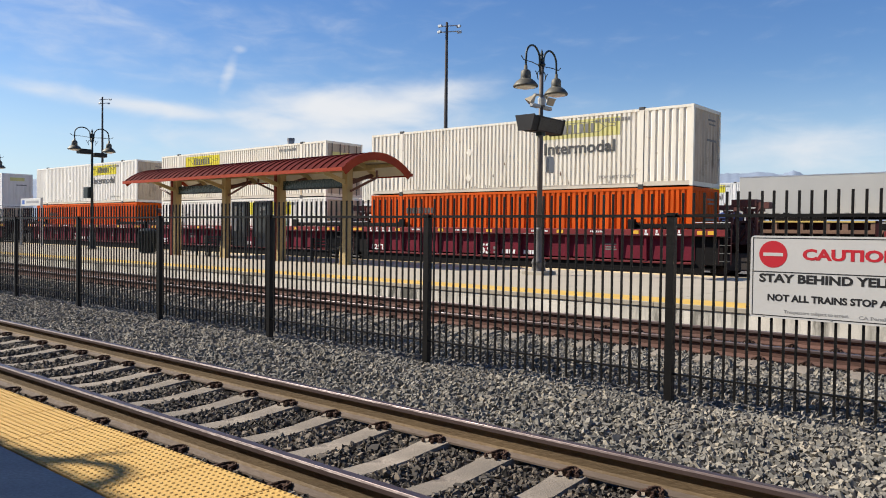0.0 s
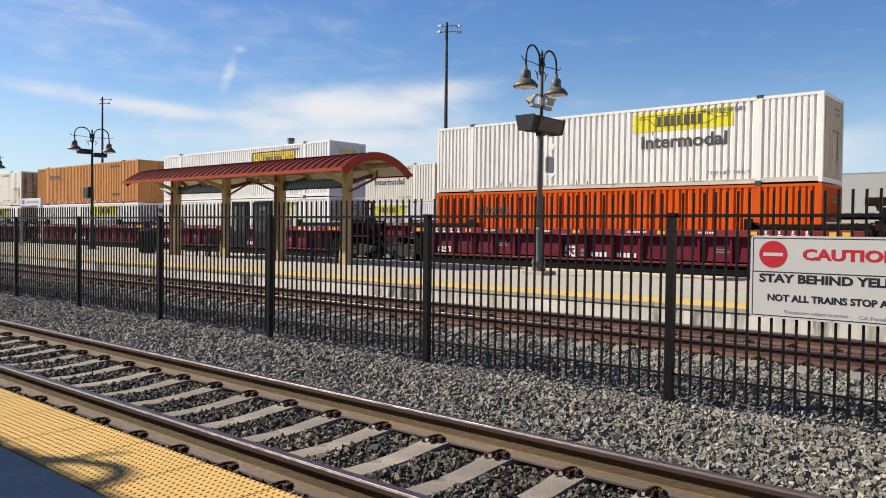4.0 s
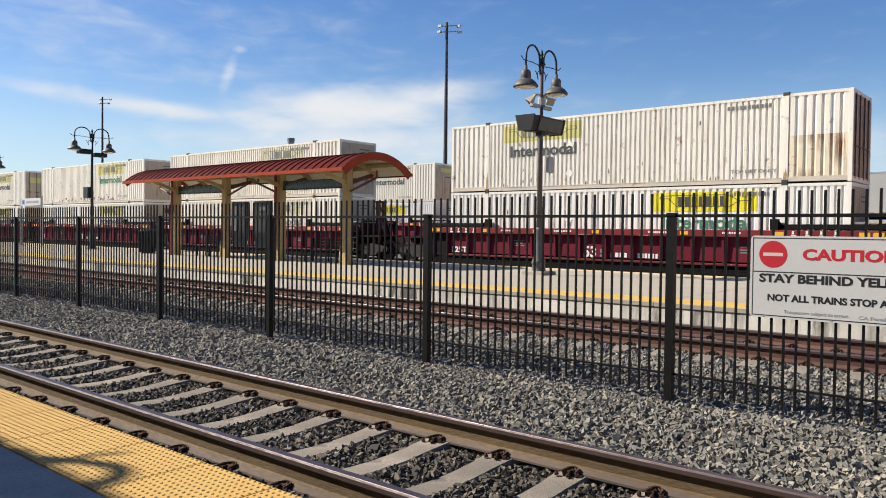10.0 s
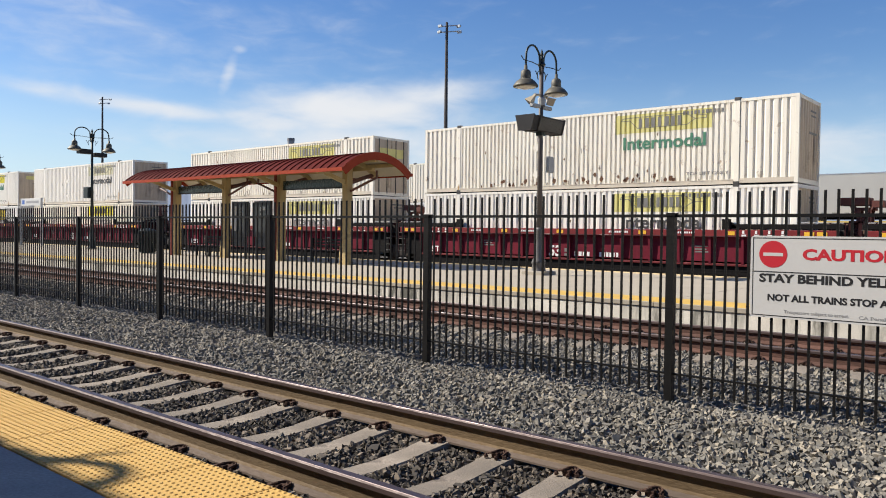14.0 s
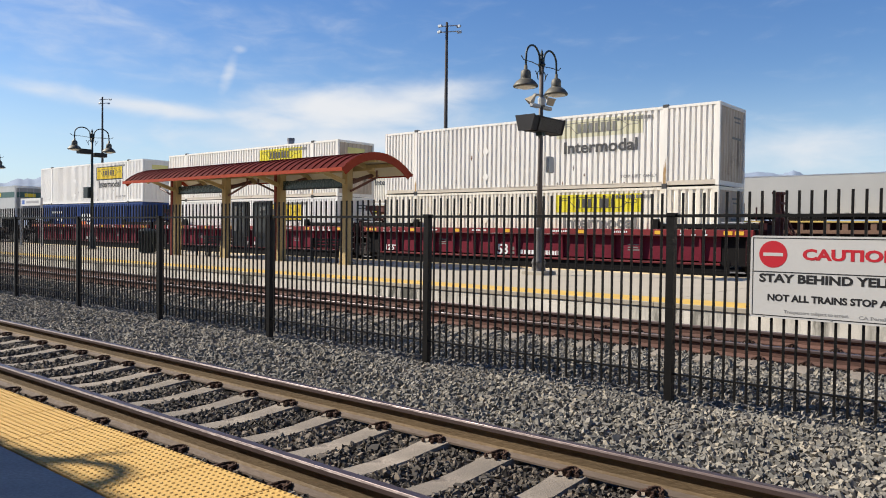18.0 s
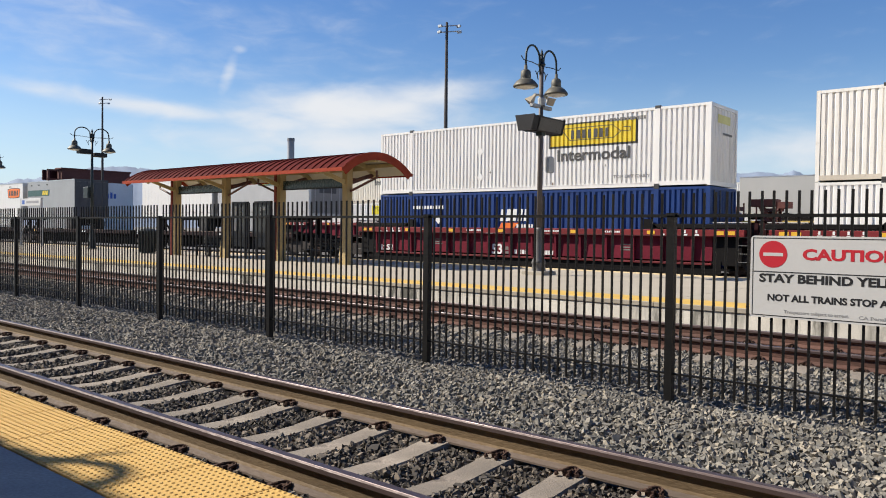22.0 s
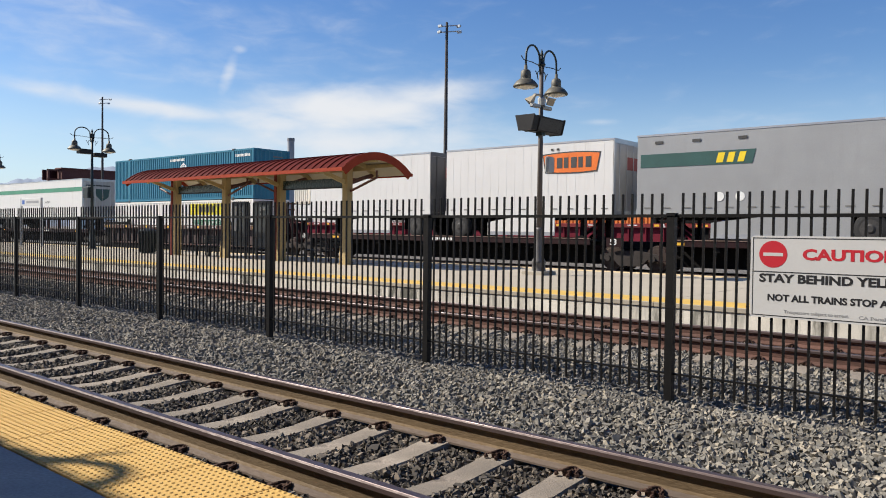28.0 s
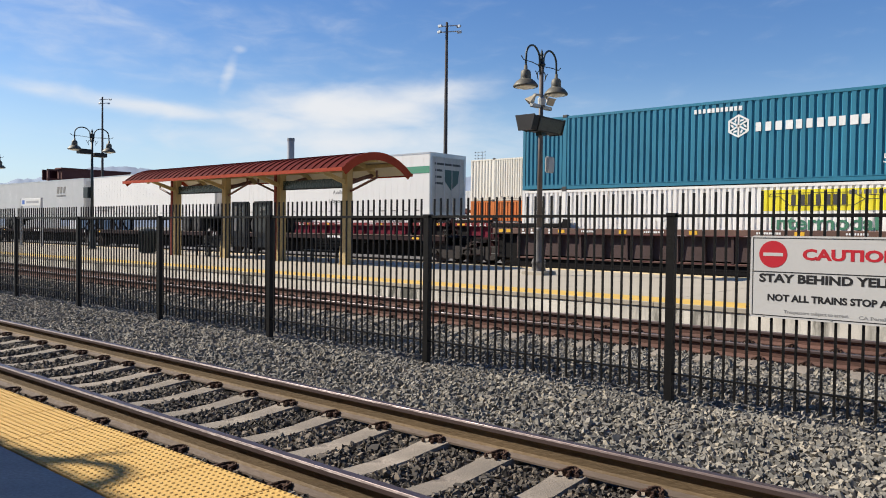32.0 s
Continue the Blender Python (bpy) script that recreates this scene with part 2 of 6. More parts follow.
WHITE_D = mat("container_white_plain", (0.82, 0.78, 0.7), 0.55, 0.0, 0.05, 0.5, 25, 0.0, 0.8, (0.4, 0.35, 0.26), 0.3, (0.36, 0.3, 0.22), 3.0, sfreq=(8.0, 8.0, 0.45), srange=(0.5, 0.72), spec=0.3)
ORANGE = mat("container_orange_red", (0.62, 0.088, 0.003), 0.65, 0.0, 0.1, 0.6, 25, 0.0, 0.9, (0.26, 0.04, 0.008), spots=0.35, spot_col=(0.3, 0.06, 0.02), spot_scale=3.0, spec=0.15, sfreq=(7.0, 7.0, 0.4))
ORANGE_B = mat("container_faded_orange", (0.56, 0.265, 0.085), 0.7, 0.0, 0.14, 0.4, 25, 0.0, 0.9, (0.4, 0.11, 0.03), spots=0.8, spot_col=(0.5, 0.15, 0.04), spot_scale=0.35, spec=0.2)
PIPE_RED = mat("downpipe_red", (0.24, 0.04, 0.025), 0.6, 0.0, 0.2, 3, 40)
BLUE = mat("container_blue", (0.01, 0.04, 0.165), 0.5, 0.0, 0.12, 0.6, 25, 0.0, 0.7, (0.035, 0.05, 0.1), spec=0.3)
TEAL = mat("container_teal", (0.031, 0.18, 0.268), 0.5, 0.0, 0.1, 0.6, 25, 0.0, 0.6, (0.028, 0.1, 0.14), spec=0.3)
MAROON = mat("wellcar_maroon", (0.15, 0.016, 0.029), 0.65, 0.0, 0.2, 0.8, 30, 0.0, 0.5, (0.028, 0.005, 0.008), spec=0.1)
MAROON_LIT = mat("wellcar_maroon_sunlit", (0.19, 0.024, 0.026), 0.6, 0.0, 0.2, 0.8, 30, 0.0, 0.5, (0.07, 0.012, 0.012), spec=0.2)
WORN_W = mat("walkway_edge_white", (0.62, 0.6, 0.57), 0.7, 0.0, 0.1, 2, 30, spots=1.0, spot_col=(0.05, 0.02, 0.02), spot_scale=3.5)
# maroon with pale patches that paint the glint of the lit flanges
EDGE_GLINT = mat("wellcar_worn_edge", (0.08, 0.01, 0.015), 0.6, 0.0, 0.2, 0.8, 30, spots=1.0, spot_col=(0.6, 0.52, 0.5), spot_scale=0.8)
DECK_EDGE = mat("deck_edge_worn", (0.2, 0.13, 0.1), 0.7, 0.0, 0.3, 0.8, 30, spots=0.8, spot_col=(0.02, 0.015, 0.013), spot_scale=0.7)
SPINE_DK = mat("spine_car_dark_maroon", (0.02, 0.006, 0.007), 0.75, 0.0, 0.3, 1.5, 30, 0.0, spec=0.2)
BROWN_LIT = mat("wellcar_brown_sunlit", (0.12, 0.06, 0.042), 0.7, 0.0, 0.2, 0.8, 30, 0.0, 0.5, (0.05, 0.03, 0.02))
BROWN = mat("wellcar_brown", (0.055, 0.029, 0.026), 0.75, 0.0, 0.2, 0.8, 30, 0.0, 0.5, (0.03, 0.02, 0.018))
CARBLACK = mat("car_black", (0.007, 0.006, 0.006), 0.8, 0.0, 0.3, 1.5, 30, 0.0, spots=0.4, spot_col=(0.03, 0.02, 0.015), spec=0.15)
TRUCK = mat("truck_cast_steel", (0.034, 0.026, 0.022), 0.85, 0.1, 0.3, 3, 40)
WHEEL = mat("wheel_steel", (0.07, 0.05, 0.042), 0.6, 0.6, 0.2, 3, 40)
GRIME = mat("grime_dark", (0.16, 0.13, 0.095), 0.85, 0.0, 0.3, 5, 40)
END_DK = mat("wellcar_end_dark", (0.03, 0.0075, 0.009), 0.75, 0.0, 0.3, 1.5, 30, spec=0.15)
RAIL_FOOT = mat("rail_foot_dusty", (0.118, 0.087, 0.067), 0.9, 0.0, 0.2, 3, 60, 0.2, stretch=(0.3, 1, 1), spots=0.5, spot_col=(0.1, 0.065, 0.045), spot_scale=2.0)
RAIL_HEAD = mat("rail_head_side", (0.075, 0.05, 0.047), 0.6, 0.3, 0.2, 3, 60, stretch=(0.2, 1, 1))
YARD_RUST = mat("yard_car_rust_brown", (0.19, 0.105, 0.065), 0.85, 0.0, 0.25, 0.8, 20, spots=0.6, spot_col=(0.08, 0.05, 0.04), spot_scale=1.5)
YARD_YEL = mat("yard_car_yellow_edge", (0.55, 0.38, 0.1), 0.7, 0.0, 0.2, 1.0, 20, spots=0.5, spot_col=(0.3, 0.2, 0.1), spot_scale=1.5)
TYRE = mat("tyre_rubber", (0.02, 0.02, 0.02), 0.85, 0.0, 0.2, 4, 50)
HUBM = mat("wheel_hub_grey", (0.045, 0.042, 0.04), 0.65, 0.2, 0.3, 6, 40)
YEL = mat("reflector_yellow", (0.75, 0.42, 0.03), 0.5)
RUST_SHEET = mat("container_rusted_panel", (0.8, 0.69, 0.5), 0.75, 0.0, 0.12, 0.8, 25, 0.0, 2.3, (0.19, 0.075, 0.035), 0.8, (0.22, 0.1, 0.045), 3.0, sfreq=(6.0, 6.0, 0.4), srange=(0.45, 0.56))
RUST_TAN = mat("rust_wash", (0.42, 0.27, 0.12), 0.85, 0.0, 0.3, 6, 40, spots=0.6, spot_col=(0.15, 0.075, 0.04), spot_scale=9)
RUST_SCAB = mat("rust_scab", (0.13, 0.06, 0.03), 0.9, 0.0, 0.3, 4, 40)
STAND = mat("stand_rust_red", (0.1, 0.026, 0.018), 0.7, 0.0, 0.25, 2, 30)
# container ends: shaded side put into the darker base colour, grime streaks over it
END_A = mat("container_end_shaded_grimy", (0.52, 0.42, 0.31), 0.65, 0.0, 0.12, 0.6, 25, 0.0, 1.3, (0.13, 0.1, 0.075), 0.6, (0.16, 0.11, 0.07), 0.8)
# slightly darker, warmer copy of the fresh white for container ends
END_B = mat("container_end_darker_white", (0.76, 0.72, 0.66), 0.6, 0.0, 0.06, 0.6, 25, 0.0, 0.6, (0.36, 0.31, 0.26))
END_BROWN = mat("container_end_brown", (0.42, 0.31, 0.22), 0.75, 0.0, 0.2, 0.8, 25, 0.0, 1.8, (0.08, 0.045, 0.03), 0.5, (0.1, 0.06, 0.04), 1.0, srange=(0.45, 0.6))
ORANGE_RAIL = mat("container_rail_red", (0.36, 0.085, 0.03), 0.7, 0.0, 0.2, 1.0, 25, spots=0.8, spot_col=(0.12, 0.05, 0.03), spot_scale=1.2)
TR_PARKED = mat("trailer_dull_silver", (0.45, 0.435, 0.395), 0.5, 0.05, 0.05, 0.4, 25, 0.0, 0.2, (0.35, 0.34, 0.31))
SIGN_Y = mat("panel_yellow", (0.78, 0.67, 0.03), 0.5, 0.0, 0.08, 1.5, 30)
SIGN_GOLD = mat("panel_golden_yellow", (0.77, 0.57, 0.03), 0.5, 0.0, 0.08, 1.5, 30)
SIGN_Y2 = mat("panel_yellow_faded", (0.66, 0.6, 0.22), 0.6, 0.0, 0.12, 1.2, 30, spots=0.6, spot_col=(0.68, 0.64, 0.48), spot_scale=3)
SIGN_Y3 = mat("panel_yellow_worn_pale", (0.66, 0.62, 0.42), 0.65, 0.0, 0.08, 1.2, 30, spots=0.7, spot_col=(0.7, 0.66, 0.54), spot_scale=2.5)
MARK_DK = mat("marking_dark", (0.05, 0.048, 0.045), 0.6, 0.0, 0.2, 3, 30)
MARK_GREY = mat("marking_faded_grey", (0.17, 0.165, 0.15), 0.65, 0.0, 0.2, 3, 30)
MARK_GREEN = mat("marking_green", (0.05, 0.19, 0.11), 0.6, 0.0, 0.2, 3, 30)
MARK_W = mat("marking_white", (0.75, 0.75, 0.72), 0.6, 0.0, 0.1, 3, 30)
TR_WHITE = mat("trailer_white", (0.68, 0.665, 0.635), 0.45, 0.0, 0.04, 0.5, 25, 0.0, 0.4, (0.48, 0.44, 0.38), spots=0.2, spot_col=(0.5, 0.45, 0.38), spot_scale=1.0)
TR_SKIRT = mat("trailer_skirt_band", (0.3, 0.31, 0.33), 0.6, 0.0, 0.15, 2, 25)
TR_MID = mat("trailer_door_grey", (0.27, 0.26, 0.245), 0.6, 0.0, 0.1, 0.8, 25, 0.0, 0.7, (0.1, 0.08, 0.065))
TR_DIRTY = mat("trailer_door_grimy", (0.5, 0.47, 0.42), 0.65, 0.0, 0.15, 0.8, 25, 0.0, 1.0, (0.1, 0.08, 0.06), spots=0.5, spot_col=(0.12, 0.1, 0.08), spot_scale=1.0)
RUSTRAIL = mat("container_rail_scraped", (0.6, 0.53, 0.42), 0.75, 0.0, 0.15, 1.0, 25, spots=1.0, spot_col=(0.16, 0.085, 0.045), spot_scale=1.3)
# the pale spots on both silvers paint in a soft mottled sheen
TR_GREY = mat("trailer_silver", (0.42, 0.418, 0.412), 0.4, 0.1, 0.08, 0.9, 25, 0.0, 0.6, (0.36, 0.34, 0.31), spots=0.3, spot_col=(0.62, 0.61, 0.59), spot_scale=0.9, sfreq=(3.0, 3.0, 0.4))
TR_DULL = mat("trailer_dull_grey", (0.32, 0.325, 0.325), 0.42, 0.1, 0.1, 0.5, 25, 0.0, 0.6, (0.25, 0.25, 0.245), spots=0.3, spot_col=(0.42, 0.42, 0.42), spot_scale=0.6, sfreq=(2.0, 2.0, 0.3))
TR_RAIL = mat("trailer_aluminium", (0.5, 0.5, 0.5), 0.4, 0.7)
TR_DARK = mat("trailer_door_dark", (0.07, 0.07, 0.075), 0.55)
TR_GREEN = mat("stripe_dark_green", (0.028, 0.085, 0.075), 0.5)
TR_GREEN2 = mat("stripe_green", (0.06, 0.25, 0.15), 0.55, 0.0, 0.15, 0.6, 25)
LOGO_Y = mat("logo_yellow", (0.8, 0.58, 0.02), 0.5)
LOGO_O = mat("logo_orange", (0.78, 0.17, 0.02), 0.5)

# ---- ground, ballast and tracks ----
def ballast_material():
    m = bpy.data.materials.new("crushed_stone")
    m.use_nodes = True
    nt = m.node_tree
    N, L = nt.nodes.new, nt.links.new
    b = nt.nodes["Principled BSDF"]
    b.inputs["Roughness"].default_value = 0.92
    co = N("ShaderNodeTexCoord")
    vo = N("ShaderNodeTexVoronoi")
    vo.inputs["Scale"].default_value = 20
    L(co.outputs["Object"], vo.inputs["Vector"])
    hs = N("ShaderNodeSeparateColor")
    L(vo.outputs["Color"], hs.inputs["Color"])
    cr = N("ShaderNodeValToRGB")
    cr.color_ramp.elements[0].color, cr.color_ramp.elements[1].color = (0.045, 0.042, 0.04, 1), (0.19, 0.176, 0.16, 1)
    L(hs.outputs["Red"], cr.inputs["Fac"])
    L(cr.outputs["Color"], b.inputs["Base Color"])
    bp = N("ShaderNodeBump")
    bp.invert = True
    bp.inputs["Strength"].default_value, bp.inputs["Distance"].default_value = 1.0, 0.03
    L(vo.outputs["Distance"], bp.inputs["Height"])
    L(bp.outputs["Normal"], b.inputs["Normal"])
    return m


def stone_material(name, lo, hi, warm):
    m = bpy.data.materials.new(name)
    m.use_nodes = True
    nt = m.node_tree
    N, L = nt.nodes.new, nt.links.new
    b = nt.nodes["Principled BSDF"]
    b.inputs["Roughness"].default_value = 0.88
    ge = N("ShaderNodeNewGeometry")
    cr = N("ShaderNodeValToRGB")
    e = cr.color_ramp.elements
    e[0].color, e[1].color = (*lo, 1), (*hi, 1)
    k = e.new(0.9)
    k.color = (*warm, 1)
    k2 = e.new(0.6)
    k2.color = tuple(0.55 * a + 0.45 * c for a, c in zip(lo, hi)) + (1,)
    L(ge.outputs["Random Per Island"], cr.inputs["Fac"])
    co = N("ShaderNodeTexCoord")
    n = N("ShaderNodeTexNoise")
    n.inputs["Scale"].default_value, n.inputs["Detail"].default_value = 45, 4
    L(co.outputs["Object"], n.inputs["Vector"])
    wide = N("ShaderNodeTexNoise")
    wide.inputs["Scale"].default_value, wide.inputs["Detail"].default_value = 0.9, 3
    L(co.outputs["Object"], wide.inputs["Vector"])
    def over(fac, base, lo_, hi_):
        r = N("ShaderNodeMapRange")
        r.inputs["From Min"].default_value, r.inputs["From Max"].default_value = 0.3, 0.7
        r.inputs["To Min"].default_value, r.inputs["To Max"].default_value = lo_, hi_
        L(fac, r.inputs["Value"])
        x = N("ShaderNodeVectorMath")
        x.operation = "SCALE"
        L(base, x.inputs[0])
        L(r.outputs["Result"], x.inputs["Scale"])
        return x.outputs["Vector"]
    c = over(n.outputs["Fac"], cr.outputs["Color"], 0.75, 1.2)
    c = over(wide.outputs["Fac"], c, 0.82, 1.12)
    L(c, b.inputs["Base Color"])
    return m


EARTH = mat("yard_earth", (0.2, 0.178, 0.15), 0.95, 0.0, 0.2, 0.05, 3, 0.2)
BALLAST = ballast_material()
STONE = stone_material("ballast_stone", (0.115, 0.108, 0.095), (0.275, 0.256, 0.22), (0.31, 0.27, 0.21))
STONE_MID = stone_material("ballast_stone_rusty", (0.062, 0.048, 0.04), (0.21, 0.18, 0.148), (0.26, 0.21, 0.155))
STONE_DK = stone_material("ballast_stone_oily", (0.035, 0.029, 0.023), (0.14, 0.12, 0.097), (0.22, 0.178, 0.135))

bm = bmesh.new()
box(bm, -4500, 4500, -900, 4600, -1.4, -0.42)
g = part("ground", bm, EARTH, None)
tagged(g, "dusty brown rail yard ground reaching the horizon", "ground", kind="structure")
bed = part("ballast_bed", boxes((-180, 60, -0.6, 13.05, -0.42, -0.25), (-420, 400, 22.2, 200, -0.419, -0.27)), BALLAST, None)
tagged(bed, "grey crushed stone track bed between the platforms", "ballast", kind="structure")

CHIP_V = np.array([(x, y, z) for x in (-1, 1) for y in (-1, 1) for z in (-1, 1)], float) * 0.72
CHIP_F = np.array([(0, 1, 3), (0, 3, 2), (4, 6, 7), (4, 7, 5), (0, 4, 5), (0, 5, 1), (2, 3, 7), (2, 7, 6), (0, 2, 6), (0, 6, 4), (1, 5, 7), (1, 7, 3)])


def stones(name, label, spots, size, material, rng):
    """Loose broken stones lying at the places in spots (x, y, z), joined."""
    n = len(spots)
    v = CHIP_V[None] + rng.uniform(-0.36, 0.36, (n, 8, 3))
    v = v * (rng.uniform(0.75, 1.25, (n, 1, 3)) * np.array([1.45, 1.1, 0.72]) * np.exp(rng.normal(0, 0.2, (n, 1, 1))) * size)
    q = rng.normal(size=(n, 4))
    q /= np.linalg.norm(q, axis=1)[:, None]
    w, x, y, z = q.T
    rot = np.stack([1 - 2 * (y * y + z * z), 2 * (x * y - z * w), 2 * (x * z + y * w), 2 * (x * y + z * w), 1 - 2 * (x * x + z * z),
                    2 * (y * z - x * w), 2 * (x * z - y * w), 2 * (y * z + x * w), 1 - 2 * (x * x + y * y)], 1).reshape(n, 3, 3)
    v = np.einsum("nij,nkj->nki", rot, v) + spots[:, None, :]
    f = CHIP_F[None] + 8 * np.arange(n)[:, None, None]
    me = bpy.data.meshes.new(name)
    me.vertices.add(8 * n)
    me.vertices.foreach_set("co", v.astype(np.float32).ravel())
    me.loops.add(36 * n)
    me.loops.foreach_set("vertex_index", f.astype(np.int32).ravel())
    me.polygons.add(12 * n)
    me.polygons.foreach_set("loop_start", np.arange(0, 36 * n, 3, dtype=np.int32))
    me.update(calc_edges=True)
    me.shade_flat()
    me.materials.append(material)
    return tagged(new(name, me), label, "ballast", kind="stuff")


def strew(rng, y0, y1, per, wide=(-2.95, -0.1), more=2.0):
    """Random places on a strip along the tracks, as far as the strip comes into view."""
    ys = rng.uniform(y0, y1, int(per * (y1 - y0) * 34))
    xs = rng.uniform(-34, 2, len(ys))
    keep = (xs > wide[0] * ys - 1.0) & (xs < wide[1] * ys + more)
    return xs[keep], ys[keep]


rng = np.random.default_rng(4)
TIE_X0, TIE_STEP = -12.438, 0.61


def shoulder(ys):
    """The lie of the stone bed across the tracks."""
    return -0.215 - 0.03 * np.clip((ys - 5.2) / 1.2, 0, 1) + 0.02 * np.sin(ys * 3.1)


xs, ys = strew(rng, 4.78, 7.5, 1500)
stones("shoulder_stones", "loose grey angular ballast stones beside the fence", np.stack([xs, ys, shoulder(ys) + rng.uniform(-0.045, 0.03, len(xs))], 1), 0.0195, STONE, rng)
xs, ys = strew(rng, 7.4, 10.42, 760)
stones("far_shoulder_stones", "grey ballast stones behind the fence", np.stack([xs, ys, shoulder(ys) + rng.uniform(-0.04, 0.03, len(xs))], 1), 0.022, STONE, rng)
xs, ys = strew(rng, 3.22, 4.62, 1900)
off = np.abs(((xs - TIE_X0) / TIE_STEP + 0.5) % 1 - 0.5) * TIE_STEP
ok = off > 0.12
stones("crib_stones", "dark oily ballast stones between the ties", np.stack([xs, ys, -0.232 + rng.uniform(-0.035, 0.02, len(xs))], 1)[ok], 0.0162, STONE_DK, rng)
xs, ys = strew(rng, 2.36, 3.06, 1800)
stones("edge_stones", "dark ballast stones under the platform edge", np.stack([xs, ys, -0.2 + rng.uniform(-0.04, 0.02, len(xs))], 1), 0.015, STONE_DK, rng)
xs, ys = strew(rng, 10.5, 13.0, 450)
stones("second_crib_stones", "rusty grey ballast stones of the second track", np.stack([xs, ys, -0.235 + rng.uniform(-0.03, 0.022, len(xs))], 1), 0.025, STONE_MID, rng)


def rail_profile(y):
    """Outline of a rail whose near head edge lies at y."""
    c = y + 0.0375
    half = [(0.076, -0.188), (0.076, -0.175), (0.03, -0.156), (0.009, -0.14), (0.009, -0.055), (0.020, -0.043), (0.0375, -0.036), (0.0375, -0.008), (0.030, 0.0)]
    return [(c + a, b) for a, b in half] + [(c - a, b) for a, b in reversed(half)]


def tie_mesh(length=2.59):
    """A concrete tie, its seats raised and its middle lower."""
    bm = bmesh.new()
    rows = []
    for i in range(13):
        y = -length / 2 + length * i / 12
        dip = 0.045 * max(0.0, math.cos(y / 0.62 * math.pi / 2)) if abs(y) < 0.62 else 0.0
        end = 0.03 if abs(y) > length / 2 - 0.02 else 0.0
        z, hw = -0.18 - dip - end, 0.11 - 0.012 * (dip > 0)
        rows.append([bm.verts.new(q) for q in ((-hw - 0.03, y, -0.36), (-hw - 0.012, y, z - 0.02), (-hw, y, z), (hw, y, z), (hw + 0.012, y, z - 0.02), (hw + 0.03, y, -0.36))])
    return skin(bm, rows)


def clip_mesh():
    """A spring clip with its shoulder, insulator and stray stones of rust."""
    bm = bmesh.new()
    box(bm, -0.045, 0.045, -0.04, 0.03, -0.172, -0.146)
    box(bm, -0.024, 0.024, -0.065, -0.025, -0.172, -0.13)
    sweep(bm, [(-0.062, -0.03, -0.148), (-0.058, -0.075, -0.14), (-0.018, -0.08, -0.128), (0.0, -0.045, -0.12), (0.0, 0.015, -0.126), (0.026, 0.04, -0.132), (0.052, 0.02, -0.136), (0.058, -0.045, -0.144)], 0.0095, 5)
    sweep(bm, [(-0.05, 0.02, -0.145), (-0.01, 0.036, -0.132), (0.044, 0.0, -0.14)], 0.0095, 5)
    rnd = random.Random(3)
    for k in range(9):
        a, b, r = rnd.uniform(-0.07, 0.07), rnd.uniform(-0.09, 0.03), rnd.uniform(0.008, 0.016)
        lathe(bm, (a, b, -0.165), [(0, r * 1.2), (r, r), (r * 1.6, r * 0.5)], 5, (rnd.uniform(-0.4, 0.4), rnd.uniform(-0.4, 0.4), 1))
    return bm


TIE_ME, CLIP_ME = shared("tie", tie_mesh), shared("rail_clip", clip_mesh)


